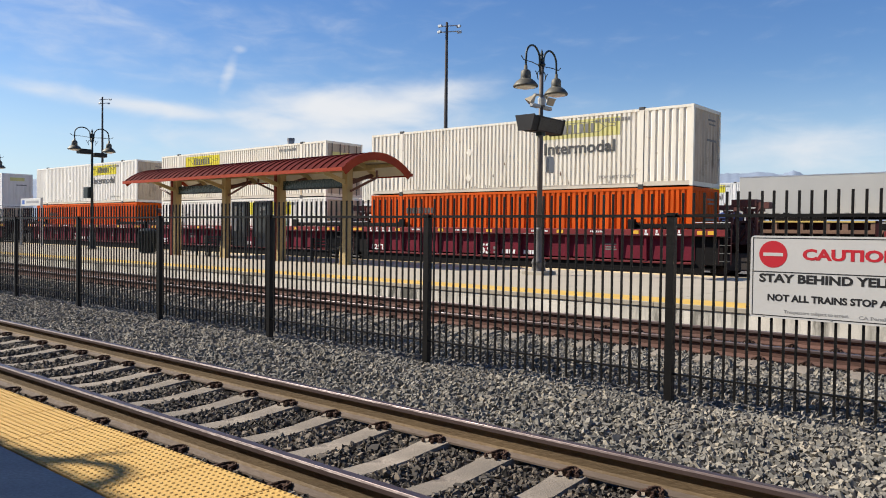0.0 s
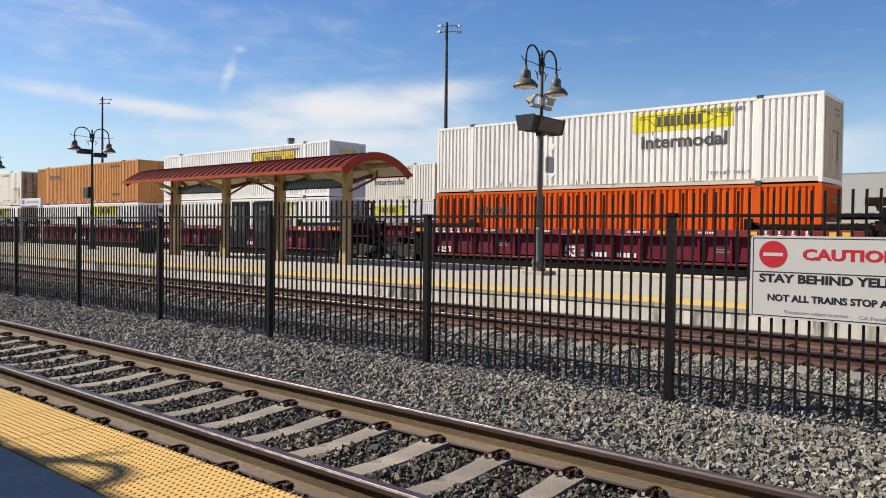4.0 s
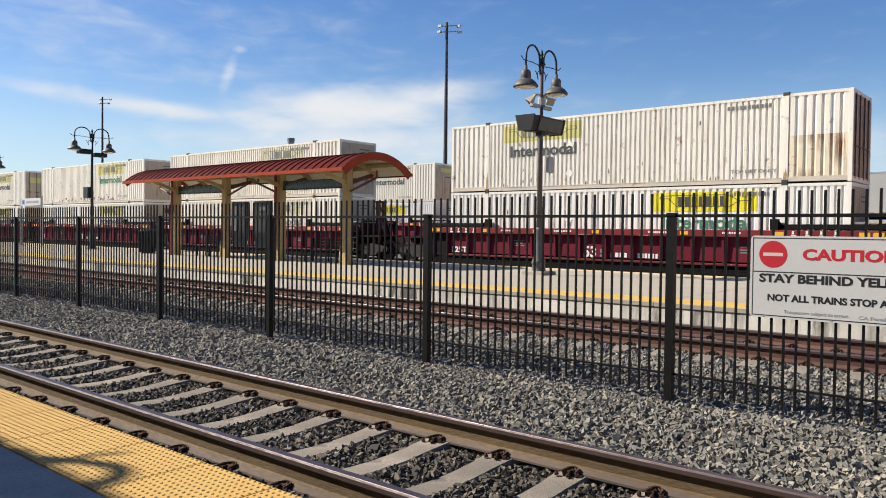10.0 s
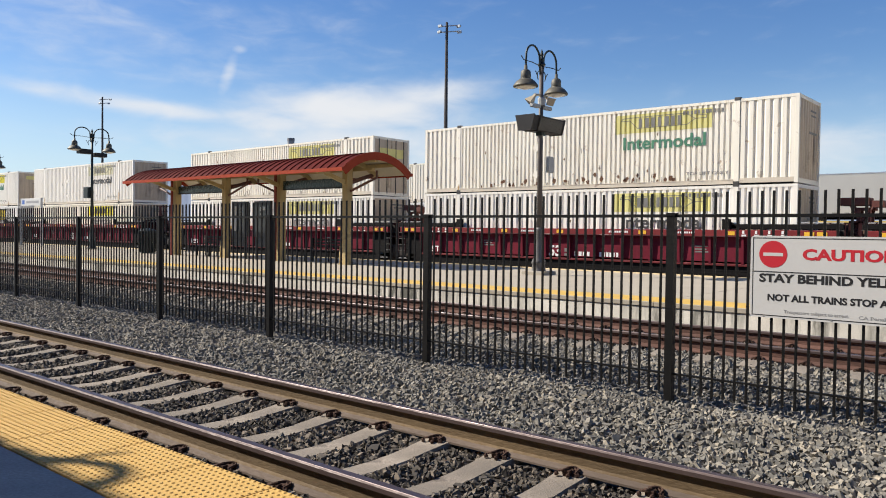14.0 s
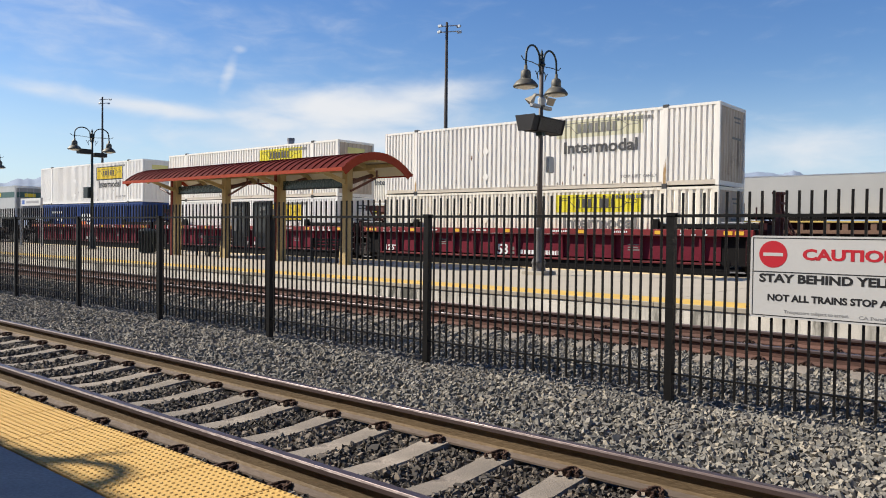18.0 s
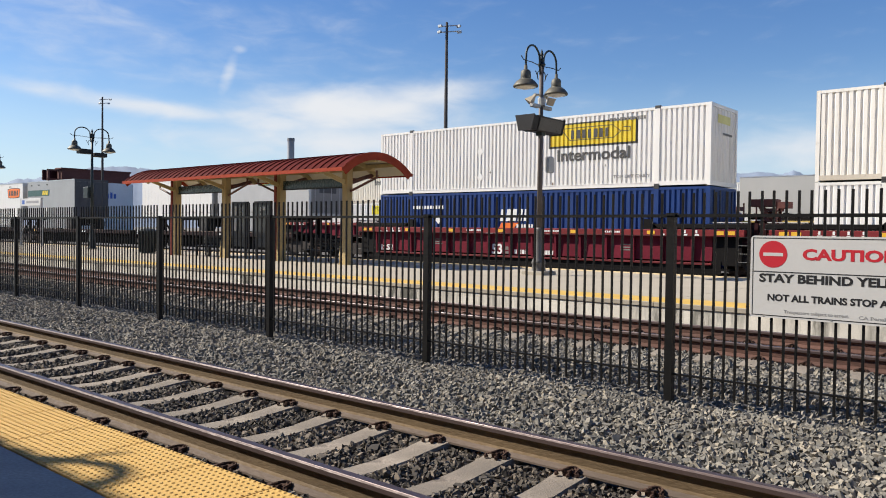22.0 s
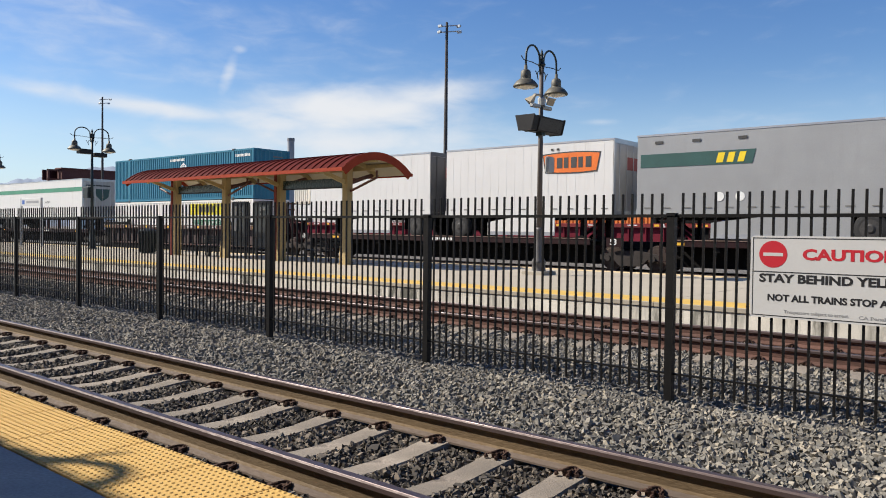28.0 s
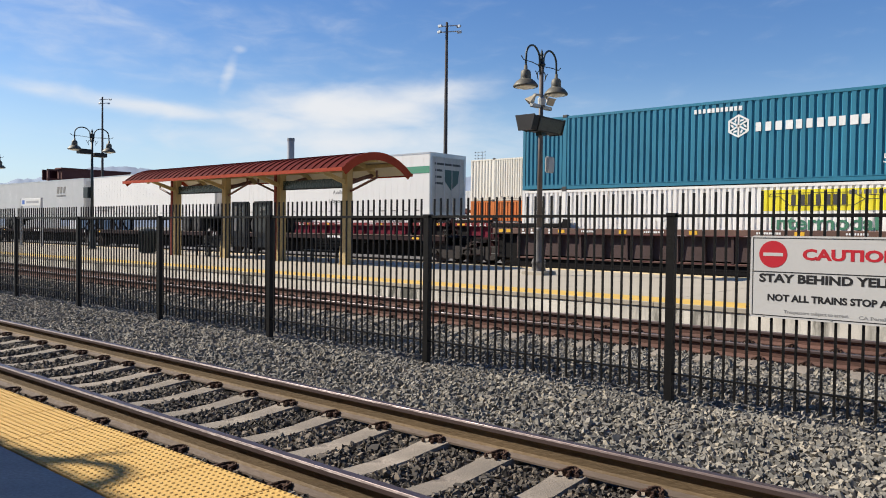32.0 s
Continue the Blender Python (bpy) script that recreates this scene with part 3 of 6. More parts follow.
def track(label, y, web, x0, x1, t0, t1):
    """A track with its near rail's edge at y; single ties from t0 to t1, joined ones beyond."""
    tr = thing("railway_track", label, "track", kind="structure")
    foot_paint = RAIL_FOOT if web is RAIL_WEB else web
    for k in (0.0, 1.51):
        r = part("rail", prism(bmesh.new(), rail_profile(y + k), "x", x0, x1), web, tr, "rust-brown steel rail")
        c = y + k + 0.0375
        for sd in (-1, 1):
            foot = [(c + sd * 0.0775, -0.1885), (c + sd * 0.0775, -0.1735), (c + sd * 0.03, -0.1535), (c + sd * 0.03, -0.157), (c + sd * 0.0745, -0.1755), (c + sd * 0.0745, -0.1885)]
            part("rail_foot", prism(bmesh.new(), foot, "x", x0, x1), foot_paint, r, "dusty rail foot")
            part("rail_head", prism(bmesh.new(), [(c + sd * 0.0365, -0.035), (c + sd * 0.0395, -0.035), (c + sd * 0.0395, -0.008), (c + sd * 0.032, 0.0012), (c + sd * 0.0305, -0.001), (c + sd * 0.0365, -0.009)], "x", x0, x1), RAIL_HEAD, r, "dark steel rail head side")
        # main line tops get the darker steel, for the shade under the train
        part("running_surface", prism(bmesh.new(), [(c - 0.031, -0.002), (c + 0.031, -0.002), (c + 0.027, 0.0035), (c - 0.027, 0.0035)], "x", x0, x1), RAIL_HEAD if x0 < -300 else RAIL_TOP, r, "polished steel rail head")
    mid = y + 0.0375 + 0.755
    i0, i1 = math.floor((t0 - TIE_X0) / TIE_STEP), math.ceil((t1 - TIE_X0) / TIE_STEP)
    rnd = random.Random(int(y * 10))
    for i in range(i0, i1):
        x = TIE_X0 + i * TIE_STEP
        tie = part("tie", TIE_ME, TIE, tr, at=(x, mid + rnd.uniform(-0.02, 0.02), rnd.uniform(-0.006, 0.0)))
        tie.rotation_euler.z = rnd.uniform(-0.012, 0.012)
        for k in (0.0, 1.51):
            for side in (-1, 1):
                cl = part("rail_clip", CLIP_ME, CLIP, tr, at=(x + rnd.uniform(-0.012, 0.012), y + k + 0.0375 + side * 0.088, -0.016))
                cl.rotation_euler.z = 0.0 if side < 0 else math.pi
    far = bmesh.new()
    for a, b in ((x0, t0 - 0.4), (t1 + 0.4, x1)):
        x = TIE_X0 + math.ceil((a - TIE_X0) / TIE_STEP) * TIE_STEP
        while x < b:
            box(far, x - 0.12, x + 0.12, mid - 1.29, mid + 1.29, -0.36, -0.186)
            x += TIE_STEP
    o = part("far_ties", far, TIE, tr)
    o["kind"] = "stuff"
    return tr


track("rust-brown rails on pale concrete ties in grey ballast", 3.115, RAIL_WEB, -180, 40, -16.5, 6.5)
track("rusty red rails on concrete ties behind the fence", 10.45, RAIL_RED, -180, 40, -22.0, 0.5)
track("main line rails under the freight train", 26.86, RAIL_RED, -420, 400, -30.0, -26.0)

# ---- platforms ----
def far_platform():
    p = thing("far_platform", "pale concrete island platform with yellow edges", "platform", kind="structure")
    part("slab", boxes((-150, 40, 13.16, 22.15, -0.42, 0.21)), CONC, p)
    part("platform_face", boxes((-150, 40, 13.1, 13.157, -0.42, 0.13)), FACE, p, "stained grey concrete platform face")
    x = -60.0
    front = shared("paving_slab", lambda: soft_box(0.006, 2.994, 0, 4.19, 0, 0.026, 0.006))
    back = shared("back_paving_slab", lambda: soft_box(0.006, 2.994, 0, 3.33, 0, 0.026, 0.006))
    curb = shared("edge_slab", lambda: soft_box(0.004, 2.996, 0, 0.9, 0, 0.09, 0.008))
    tac = shared("tactile_strip", lambda: soft_box(0.003, 2.997, 0, 0.92, 0, 0.028, 0.004))
    slim = shared("slim_tactile_strip", lambda: soft_box(0.003, 2.997, 0, 0.6, 0, 0.03, 0.004))
    while x < 6:
        part("paving_slab", front, CONC, p, at=(x, 14.06, 0.2))
        part("paving_slab", back, CONC, p, at=(x, 18.26, 0.2))
        part("edge_slab", curb, CONC, p, at=(x, 13.08, 0.132))
        part("tactile_strip", tac, TACT_FAR, p, "yellow tactile warning strip", at=(x, 13.12, 0.2))
        part("tactile_strip", slim, TACT_BACK, p, "pale yellow tactile strip", at=(x, 21.6, 0.2))
        x += 3.0


far_platform()


def dome_tile():
    """A square tactile tile with rows of truncated domes."""
    bm = soft_box(0.002, 0.606, 0.002, 0.606, -0.03, 0.0, 0.003)
    n = 15
    for i in range(n):
        for j in range(n):
            c = (0.02 + i * 0.0406, 0.02 + j * 0.0406)
            lo = [bm.verts.new((c[0] + 0.0125 * math.cos(k * math.pi / 4), c[1] + 0.0125 * math.sin(k * math.pi / 4), -0.0005)) for k in range(8)]
            hi = [bm.verts.new((c[0] + 0.0075 * math.cos(k * math.pi / 4), c[1] + 0.0075 * math.sin(k * math.pi / 4), 0.0048)) for k in range(8)]
            for k in range(8):
                bm.faces.new((lo[k], lo[(k + 1) % 8], hi[(k + 1) % 8], hi[k]))
            bm.faces.new(hi)
    return bm


def near_platform():
    p = thing("near_platform", "concrete station platform with a yellow tactile edge", "platform", kind="structure")
    part("slab", boxes((-60, 20, -12.0, 2.325, -0.42, 0.165)), PAVE, p)
    me, tac = shared("pavement_slab", lambda: soft_box(0.005, 2.435, -3.0, 0, 0, 0.04, 0.006)), shared("tactile_tile", dome_tile)
    for i in range(-12, 5):
        part("pavement_slab", me, PAVE, p, at=(i * 2.44, 1.725, 0.16))
        part("pavement_slab", me, PAVE, p, at=(i * 2.44, -1.285, 0.16))
    for i in range(-28, 16):
        part("tactile_tile", tac, TACT, p, "yellow tactile tile with truncated domes", at=(i * 0.61, 1.735, 0.2))


near_platform()

# ---- fence with its caution sign ----
FENCE_Y, PANEL = 7.376, 3.277


def fence():
    f = thing("fence", "black steel picket fence between the tracks", "fence")
    post = shared("post", lambda: boxes((-0.04, 0.04, -0.04, 0.04, -0.5, 1.655), (-0.047, 0.047, -0.047, 0.047, 1.655, 1.684)))
    pick = shared("picket", lambda: soft_box(-0.011, 0.011, -0.0105, 0.0105, -0.13, 1.885, 0.002))
    rail = shared("fence_rail", lambda: boxes((0.04, PANEL - 0.04, -0.018, 0.018, -0.016, 0.016)))
    low = shared("low_fence_rail", lambda: boxes((0.04, PANEL - 0.04, -0.016, 0.016, -0.01, 0.01)))
    rnd = random.Random(8)
    for i in range(-2, 8):
        x = -19.585 + PANEL * i
        part("post", post, FENCE, f, at=(x, FENCE_Y, 0))
        if i == 7:
            break
        part("fence_rail", rail, FENCE, f, at=(x, FENCE_Y, 1.655))
        part("fence_rail", low, FENCE, f, at=(x, FENCE_Y, 0.06))
        for j in range(1, 30):
            p = part("picket", pick, FENCE, f, at=(x + j * PANEL / 30, FENCE_Y, rnd.uniform(-0.004, 0.004)))
            p.rotation_euler.y = rnd.uniform(-0.002, 0.002)


fence()


def caution_sign():
    s = thing("caution_sign", "white caution sign with red and black lettering fixed to the fence", "sign")
    y = FENCE_Y - 0.035
    x0, x1, z0, z1 = -2.405, 0.0, 0.71, 1.468
    bm = bmesh.new()
    r = 0.035
    prof = []
    for cx, cz, a0 in ((x1 - r, z1 - r, 0), (x0 + r, z1 - r, 90), (x0 + r, z0 + r, 180), (x1 - r, z0 + r, 270)):
        prof += [(cx + r * math.cos(radians(a0 + a)), cz + r * math.sin(radians(a0 + a))) for a in (0, 30, 60, 90)]
    prism(bm, prof, "y", y - 0.006, y)
    part("sign_plate", bm, SIGN_W, s)
    e = y - 0.006
    part("border", boxes((x0 + 0.02, x1 - 0.02, e - 0.0012, e, z1 - 0.026, z1 - 0.018), (x0 + 0.02, x1 - 0.02, e - 0.0012, e, z0 + 0.018, z0 + 0.026),
                         (x0 + 0.02, x0 + 0.027, e - 0.0014, e, z0 + 0.018, z1 - 0.018), (x1 - 0.027, x1 - 0.02, e - 0.0014, e, z0 + 0.018, z1 - 0.018),
                         (x0 + 0.02, x1 - 0.02, e - 0.0016, e, 1.131, 1.14)), INK, s)
    d = bmesh.new()
    lathe(d, (-2.203, e - 0.0015, 1.298), [(0, 0.124), (0.0015, 0.124)], 40, (0, 1, 0))
    disc = part("no_entry_disc", d, SIGN_R, s, "red no-entry disc")
    part("disc_bar", boxes((-2.29, -2.116, e - 0.003, e - 0.0016, 1.281, 1.312)), SIGN_W, disc)

    def line(text, x, z, size, width, m, name="lettering"):
        o = part(name, words(text, size, 0.0008, 0.04 if size > 0.06 else 0.01), m, s, at=(x, e - 0.001, z))
        if width:
            stretch_to(o, width)
        return o
    line("CAUTION", -1.95, 1.258, 0.132, 0.768, SIGN_R)
    line("STAY BEHIND YELLOW", -2.322, 1.043, 0.104, 1.335, INK)
    line("NOT ALL TRAINS STOP A", -2.248, 0.872, 0.083, 0.985, INK)
    line("Trespassers subject to arrest.", -2.1, 0.762, 0.042, 0.54, INK_GREY)
    line("CA Penal Co", -1.487, 0.756, 0.042, 0.29, INK_GREY)
    for x in (-2.28, -1.7, -0.7):
        for z in (1.45, 0.725):
            part("bolt", lathe(bmesh.new(), (x, e - 0.004, z), [(0, 0.007), (0.005, 0.009)], 6, (0, 1, 0)), STEEL, s)
            part("bracket", boxes((x - 0.015, x + 0.015, y - 0.0005, y + 0.03, z - 0.015, z + 0.015)), STEEL, s)


caution_sign()


# ---- shelter on the far platform ----
BRACE = mat("brace_dark_red", (0.1, 0.035, 0.022), 0.6, 0.0, 0.2, 3, 40)


NEAR = 0.965


def shelter():
    s = thing("platform_shelter", "open platform shelter with a curved red metal roof on cream posts", "shelter", at=(0, 0, 1.487 * (1 - NEAR)))
    s.scale = (NEAR, NEAR, NEAR)
    xl, xr, yc, half, zb, rise = -33.85, -19.05, 19.05, 1.66, 3.46, 0.64
    rad = (half * half + rise * rise) / (2 * rise)
    a1 = math.asin(half / rad)

    def arc(n, dr=0.0, a0=-a1, a2=a1):
        return [(yc + (rad + dr) * math.sin(a0 + (a2 - a0) * i / n), zb + rise - rad + (rad + dr) * math.cos(a0 + (a2 - a0) * i / n)) for i in range(n + 1)]

    roof = part("roof", prism(bmesh.new(), arc(18, 0.055) + list(reversed(arc(18, 0.0))), "x", xl + 0.02, xr - 0.02), ROOF_RED, s, "dark red standing-seam metal roof")
    part("soffit", prism(bmesh.new(), arc(18, -0.004, -a1 * 0.97, a1 * 0.97) + list(reversed(arc(18, -0.03, -a1 * 0.97, a1 * 0.97))), "x", xl + 0.06, xr - 0.06), SOFFIT, s, "cream boarded soffit")
    seam = shared("roof_seam", lambda: prism(bmesh.new(), arc(18, 0.088) + list(reversed(arc(18, 0.05))), "x", -0.045, 0.045))
    n = 36
    for i in range(n + 1):
        part("seam", seam, ROOF_RED, roof, at=(xl + 0.05 + (xr - xl - 0.1) * i / n, 0, 0))
    for x in (xl, xr - 0.05):
        part("end_fascia", prism(bmesh.new(), arc(18, 0.085) + list(reversed(arc(18, -0.19))), "x", x, x + 0.05), FASCIA, s, "red curved end fascia")
    for y0, y1 in ((yc - half - 0.09, yc - half - 0.002), (yc + half + 0.002, yc + half + 0.09)):
        part("gutter", prism(bmesh.new(), [(y0, zb - 0.03), (y1, zb - 0.03), (y1, zb + 0.09), (y0, zb + 0.09)], "x", xl - 0.02, xr + 0.02), FASCIA, s, "orange-red painted gutter")
    for x in (-32.15, -28.25, -24.5, -20.65):
        p = part("post", soft_box(x - 0.138, x + 0.138, yc - 0.138, yc + 0.138, 0.185, 3.72, 0.012), CREAM, s, "cream square steel post")
        part("base_plate", soft_box(x - 0.24, x + 0.24, yc - 0.24, yc + 0.24, 0.181, 0.21, 0.005), CREAM, p)
        part("cross_beam", prism(bmesh.new(), arc(12, -0.032, -a1 * 0.93, a1 * 0.93) + list(reversed(arc(12, -0.2, -a1 * 0.93, a1 * 0.93))), "x", x - 0.06, x + 0.06), CREAM, s)
        for sy in (-1, 1):
            b = bmesh.new()
            prism(b, [(yc + sy * 0.15, 3.1), (yc + sy * 0.15, 3.26), (yc + sy * 1.3, 3.6), (yc + sy * 1.38, 3.5)], "x", x - 0.05, x + 0.05)
            part("brace", b, CREAM if sy < 0 else BRACE, s)
    for y in (yc - 0.9, yc + 0.9):
        part("purlin", boxes((xl + 0.1, xr - 0.1, y - 0.06, y + 0.06, 3.74, 3.86)), CREAM, s)
    part("ridge_beam", boxes((xl + 0.1, xr - 0.1, yc - 0.08, yc + 0.08, 3.86, 4.02)), CREAM, s)
    for x, d in ((-32.15, -1), (-28.25, 1), (-24.5, -1), (-20.65, 1)):
        b = bmesh.new()
        sweep(b, [(x + d * 0.16, yc, 2.86), (x + d * 1.5, yc, 3.3), (x + d * 1.5, yc, 3.55)], 0.045, 6)
        part("tie_brace", b, BRACE, s, "dark red-brown steel brace")
    for x in (-32.22, -24.57):
        b = bmesh.new()
        sweep(b, [(x, yc - 0.235, 0.181), (x, yc - 0.235, 2.5), (x, yc - 0.235, 3.6)], 0.06, 8)
        part("downpipe", b, PIPE_RED, s, "red downpipe")
    for x0, x1 in ((-32.0, -28.4), (-24.35, -20.8)):
        ws = part("wind_screen", soft_box(x0, x1, yc - 0.03, yc + 0.03, 2.99, 3.34, 0.006), mat("screen_dark_green", (0.02, 0.04, 0.04), 0.25, 0.0, 0.3, 1.0, 12), s, "dark green glass screen under the roof")
        part("screen_frame", boxes((x0, x1, yc - 0.04, yc - 0.031, 2.98, 3.03), (x0, x1, yc + 0.031, yc + 0.04, 2.98, 3.03)), BOX_DK, ws)
    for x, zt, paint in ((-32.15, 1.5, FASCIA), (-28.25, 0.92, CREAM), (-24.5, 1.3, FASCIA), (-20.65, 0.85, CREAM)):
        pg = part("pipe_guard", tube(bmesh.new(), (x - 0.21, yc - 0.1, 0.181), (x - 0.21, yc - 0.1, zt), 0.062, None, 8), paint, s, "painted steel pipe guard at the post", smooth=True)
        part("guard_clip", boxes((x - 0.21, x - 0.13, yc - 0.12, yc - 0.08, zt - 0.15, zt - 0.11)), paint, pg)
    part("lamp_strip", boxes((xl + 1, xr - 0.6, yc + 0.25, yc + 0.4, 3.6, 3.68)), CREAM, s)
    return s


shelter()


def map_case(x, label, notices):
    m = thing("map_case", label, "notice board", "map cases in the shelter", at=(x * NEAR, 19.0 * NEAR, 0.226))
    m.scale = (NEAR, NEAR, 0.985)
    part("case", soft_box(0, 1.1, -0.06, 0.06, 0.92, 2.34, 0.015), INK, m)
    part("lower_panel", soft_box(0.1, 1.0, -0.02, 0.02, 0.5, 0.919, 0.006), INK, m)
    for px in (0.1, 0.57):
        part("pane", soft_box(px, px + 0.43, -0.072, -0.061, 1.1, 2.2, 0.004), mat("dark_glass", (0.06, 0.065, 0.07), 0.1, 0.0, 0.1), m, "dark reflecting pane")
    for lx in (0.06, 0.98):
        part("leg", soft_box(lx, lx + 0.06, -0.03, 0.03, 0.0, 0.919, 0.006), INK, m)
    for a, b, z0, z1 in notices:
        part("notice", boxes((a, b, -0.0765, -0.0725, z0, z1)), GREY, m, "pale paper notice")


map_case(-27.72, "black upright map case with pale poster strips", ((0.26, 0.4, 1.78, 2.15), (0.24, 0.38, 1.15, 1.7), (0.66, 0.82, 1.7, 2.15), (0.7, 0.8, 1.15, 1.62)))
map_case(-26.14, "black upright map case with a dark pane", ((0.42, 0.5, 1.95, 2.1), (0.62, 0.76, 1.98, 2.12), (0.46, 0.52, 1.78, 1.86), (0.76, 0.84, 1.8, 1.86)))


def bench(x):
    b = thing("bench", "dark metal slatted bench under the shelter", "bench", "shelter benches", at=(x * NEAR, 19.4 * NEAR, 0.226))
    for i in range(4):
        part("slat", soft_box(0, 2.2, 0.02 + i * 0.11, 0.11 + i * 0.11, 0.43, 0.46, 0.006), BOX_DK, b)
    for i in range(3):
        part("back_slat", soft_box(0, 2.2, 0.47, 0.5, 0.55 + i * 0.12, 0.64 + i * 0.12, 0.006), BOX_DK, b)
    for lx in (0.15, 1.05, 1.95):
        part("leg", boxes((lx, lx + 0.06, 0.03, 0.08, 0, 0.429), (lx, lx + 0.06, 0.44, 0.469, 0, 0.9), (lx, lx + 0.06, 0.08, 0.44, 0.38, 0.429)), BOX_DK, b)


bench(-31.3)
bench(-23.7)


def litter_bin():
    b = thing("litter_bin", "dark green slatted litter bin on the platform", "bin", at=(-33.9, 18.55, 0.226))
    part("body", lathe(bmesh.new(), (0, 0, 0.03), [(0, 0.3), (0.02, 0.33), (0.95, 0.4), (0.98, 0.38)], 20), LAMP_GREEN, b)
    for i in range(24):
        a = 2 * math.pi * i / 24
        part("slat", tube(bmesh.new(), (0.345 * math.cos(a), 0.345 * math.sin(a), 0.03), (0.418 * math.cos(a), 0.418 * math.sin(a), 1.0), 0.018, None, 5), LAMP_GREEN, b)
    part("lid", lathe(bmesh.new(), (0, 0, 1.01), [(0, 0.42), (0.05, 0.43), (0.12, 0.3), (0.16, 0.12)], 20), LAMP_GREEN, b)
    part("foot", lathe(bmesh.new(), (0, 0, 0), [(0, 0.28), (0.031, 0.28)], 16), LAMP_GREEN, b)


litter_bin()


POST_GREY = mat("sign_post_grey_paint", (0.52, 0.51, 0.49), 0.6, 0.0, 0.12, 2, 40)


def station_sign():
    s = thing("station_sign", "white station name board on two steel posts", "sign", at=(-51.0, 19.5, 0.226))
    for x in (0.05, 3.0):
        part("post", tube(bmesh.new(), (x, 0, 0), (x, 0, 2.92), 0.065, None, 8), POST_GREY, s)
        part("base_plate", soft_box(x - 0.15, x + 0.15, -0.15, 0.15, 0, 0.03, 0.005), STEEL, s)
    p = part("board", soft_box(0.1, 2.96, -0.05, -0.01, 2.45, 2.9, 0.01), SIGN_W, s)
    part("lettering_bar", boxes((0.9, 2.7, -0.054, -0.05, 2.6, 2.75)), INK_GREY, p)
    part("blue_mark", boxes((0.3, 0.65, -0.054, -0.05, 2.55, 2.8)), mat("sign_blue", (0.04, 0.12, 0.4), 0.5), p)


station_sign()


# ---- lamps ----
def bell_lamp(parent, sy, d, stout=1.0):
    """A gooseneck arm along y with its bell shade; parts of the lamp."""
    pts = [(0, sy * 0.06, 5.75), (0, sy * 0.1, 6.05)]
    pts += [(0, sy * (0.1 + (d - 0.1) * (1 - math.cos(a)) / 2), 6.15 + 0.36 * math.sin(a)) for a in [math.pi * k / 10 for k in range(1, 10)]]
    pts += [(0, sy * d, 6.05), (0, sy * d, 5.86)]
    arm = part("arm", sweep(bmesh.new(), pts, 0.03 * stout, 7), LAMP_GREEN, parent, smooth=True)
    curl = [(0, sy * (0.12 + 0.16 * k / 7 + 0.05 * math.sin(k)), 5.72 + 0.13 * math.cos(k * 0.8)) for k in range(8)]
    part("scroll", sweep(bmesh.new(), curl, 0.014 * stout, 5), LAMP_GREEN, arm)
    part("scroll", sweep(bmesh.new(), [(0, sy * 0.1, 6.0), (0, sy * 0.5, 6.03), (0, sy * (d + 0.12), 6.03), (0, sy * (d + 0.24), 6.12)], 0.014 * stout, 5), LAMP_GREEN, arm)
    c = (0, sy * d, 5.28)
    b = part("bell", lathe(bmesh.new(), c, [(0, 0.34), (0.025, 0.355), (0.05, 0.345), (0.1, 0.31), (0.17, 0.25), (0.22, 0.18), (0.225, 0.14), (0.25, 0.15), (0.42, 0.14), (0.47, 0.11), (0.5, 0.05), (0.62, 0.04)], 18), BELL, parent, "weathered grey-green bell shade", smooth=True)
    part("lens", lathe(bmesh.new(), (c[0], c[1], c[2] - 0.05), [(0, 0.12), (0.03, 0.24), (0.052, 0.3)], 16), GLASS_W, b, "pale glass lens", smooth=True)


BASE_GREY = mat("lamp_base_dusty", (0.11, 0.102, 0.097), 0.6, 0.1, 0.25, 4, 40)


def lamp(x, y, z, label, d=0.86, display=False, stout=1.0):
    s = thing("street_lamp", label, "lamp", "twin bell lamps on the platforms", at=(x, y, z))
    part("base", lathe(bmesh.new(), (0, 0, 0), [(0, 0.25), (0.07, 0.25), (0.1, 0.21), (0.3, 0.19), (0.34, 0.22), (0.41, 0.19), (0.5, 0.15), (0.95, 0.115), (1.25, 0.1), (1.3, 0.125), (1.36, 0.09)], 14), LAMP_GREEN if not display else BASE_GREY, s, "fluted iron lamp base", smooth=True)
    part("footing", soft_box(-0.36, 0.36, -0.36, 0.36, -0.03, 0.1 if display else 0.02, 0.01), CONC, s)
    part("pole", tube(bmesh.new(), (0, 0, 0.98), (0, 0, 6.1), 0.085, 0.06, 12), mat("lamp_pole_faded", (0.1, 0.083, 0.075), 0.6, 0.1, 0.25, 4, 40) if display else LAMP_GREEN, s, smooth=True)
    part("finial", lathe(bmesh.new(), (0, 0, 6.0), [(0, 0.1), (0.04, 0.12), (0.1, 0.07), (0.2, 0.08), (0.28, 0.035), (0.32, 0.06), (0.38, 0.04), (0.48, 0.01)], 10), LAMP_GREEN, s)
    for sy in (-1, 1):
        bell_lamp(s, sy, d, stout)
    return s


def speakers(s, z, m):
    for sy in (-1, 1):
        way = (-0.45, -0.4, -0.75) if sy < 0 else (0.65, -0.3, -0.5)
        h = part("horn_speaker", lathe(bmesh.new(), (0.0, sy * 0.3, z), [(0, 0.05), (0.08, 0.055), (0.1, 0.07), (0.27, 0.16), (0.29, 0.165)], 4, way), m, s, "beige horn speaker")
        part("bracket", tube(bmesh.new(), (0, sy * 0.05, z + 0.03), (0, sy * 0.34, z), 0.035, None, 6), m, h)


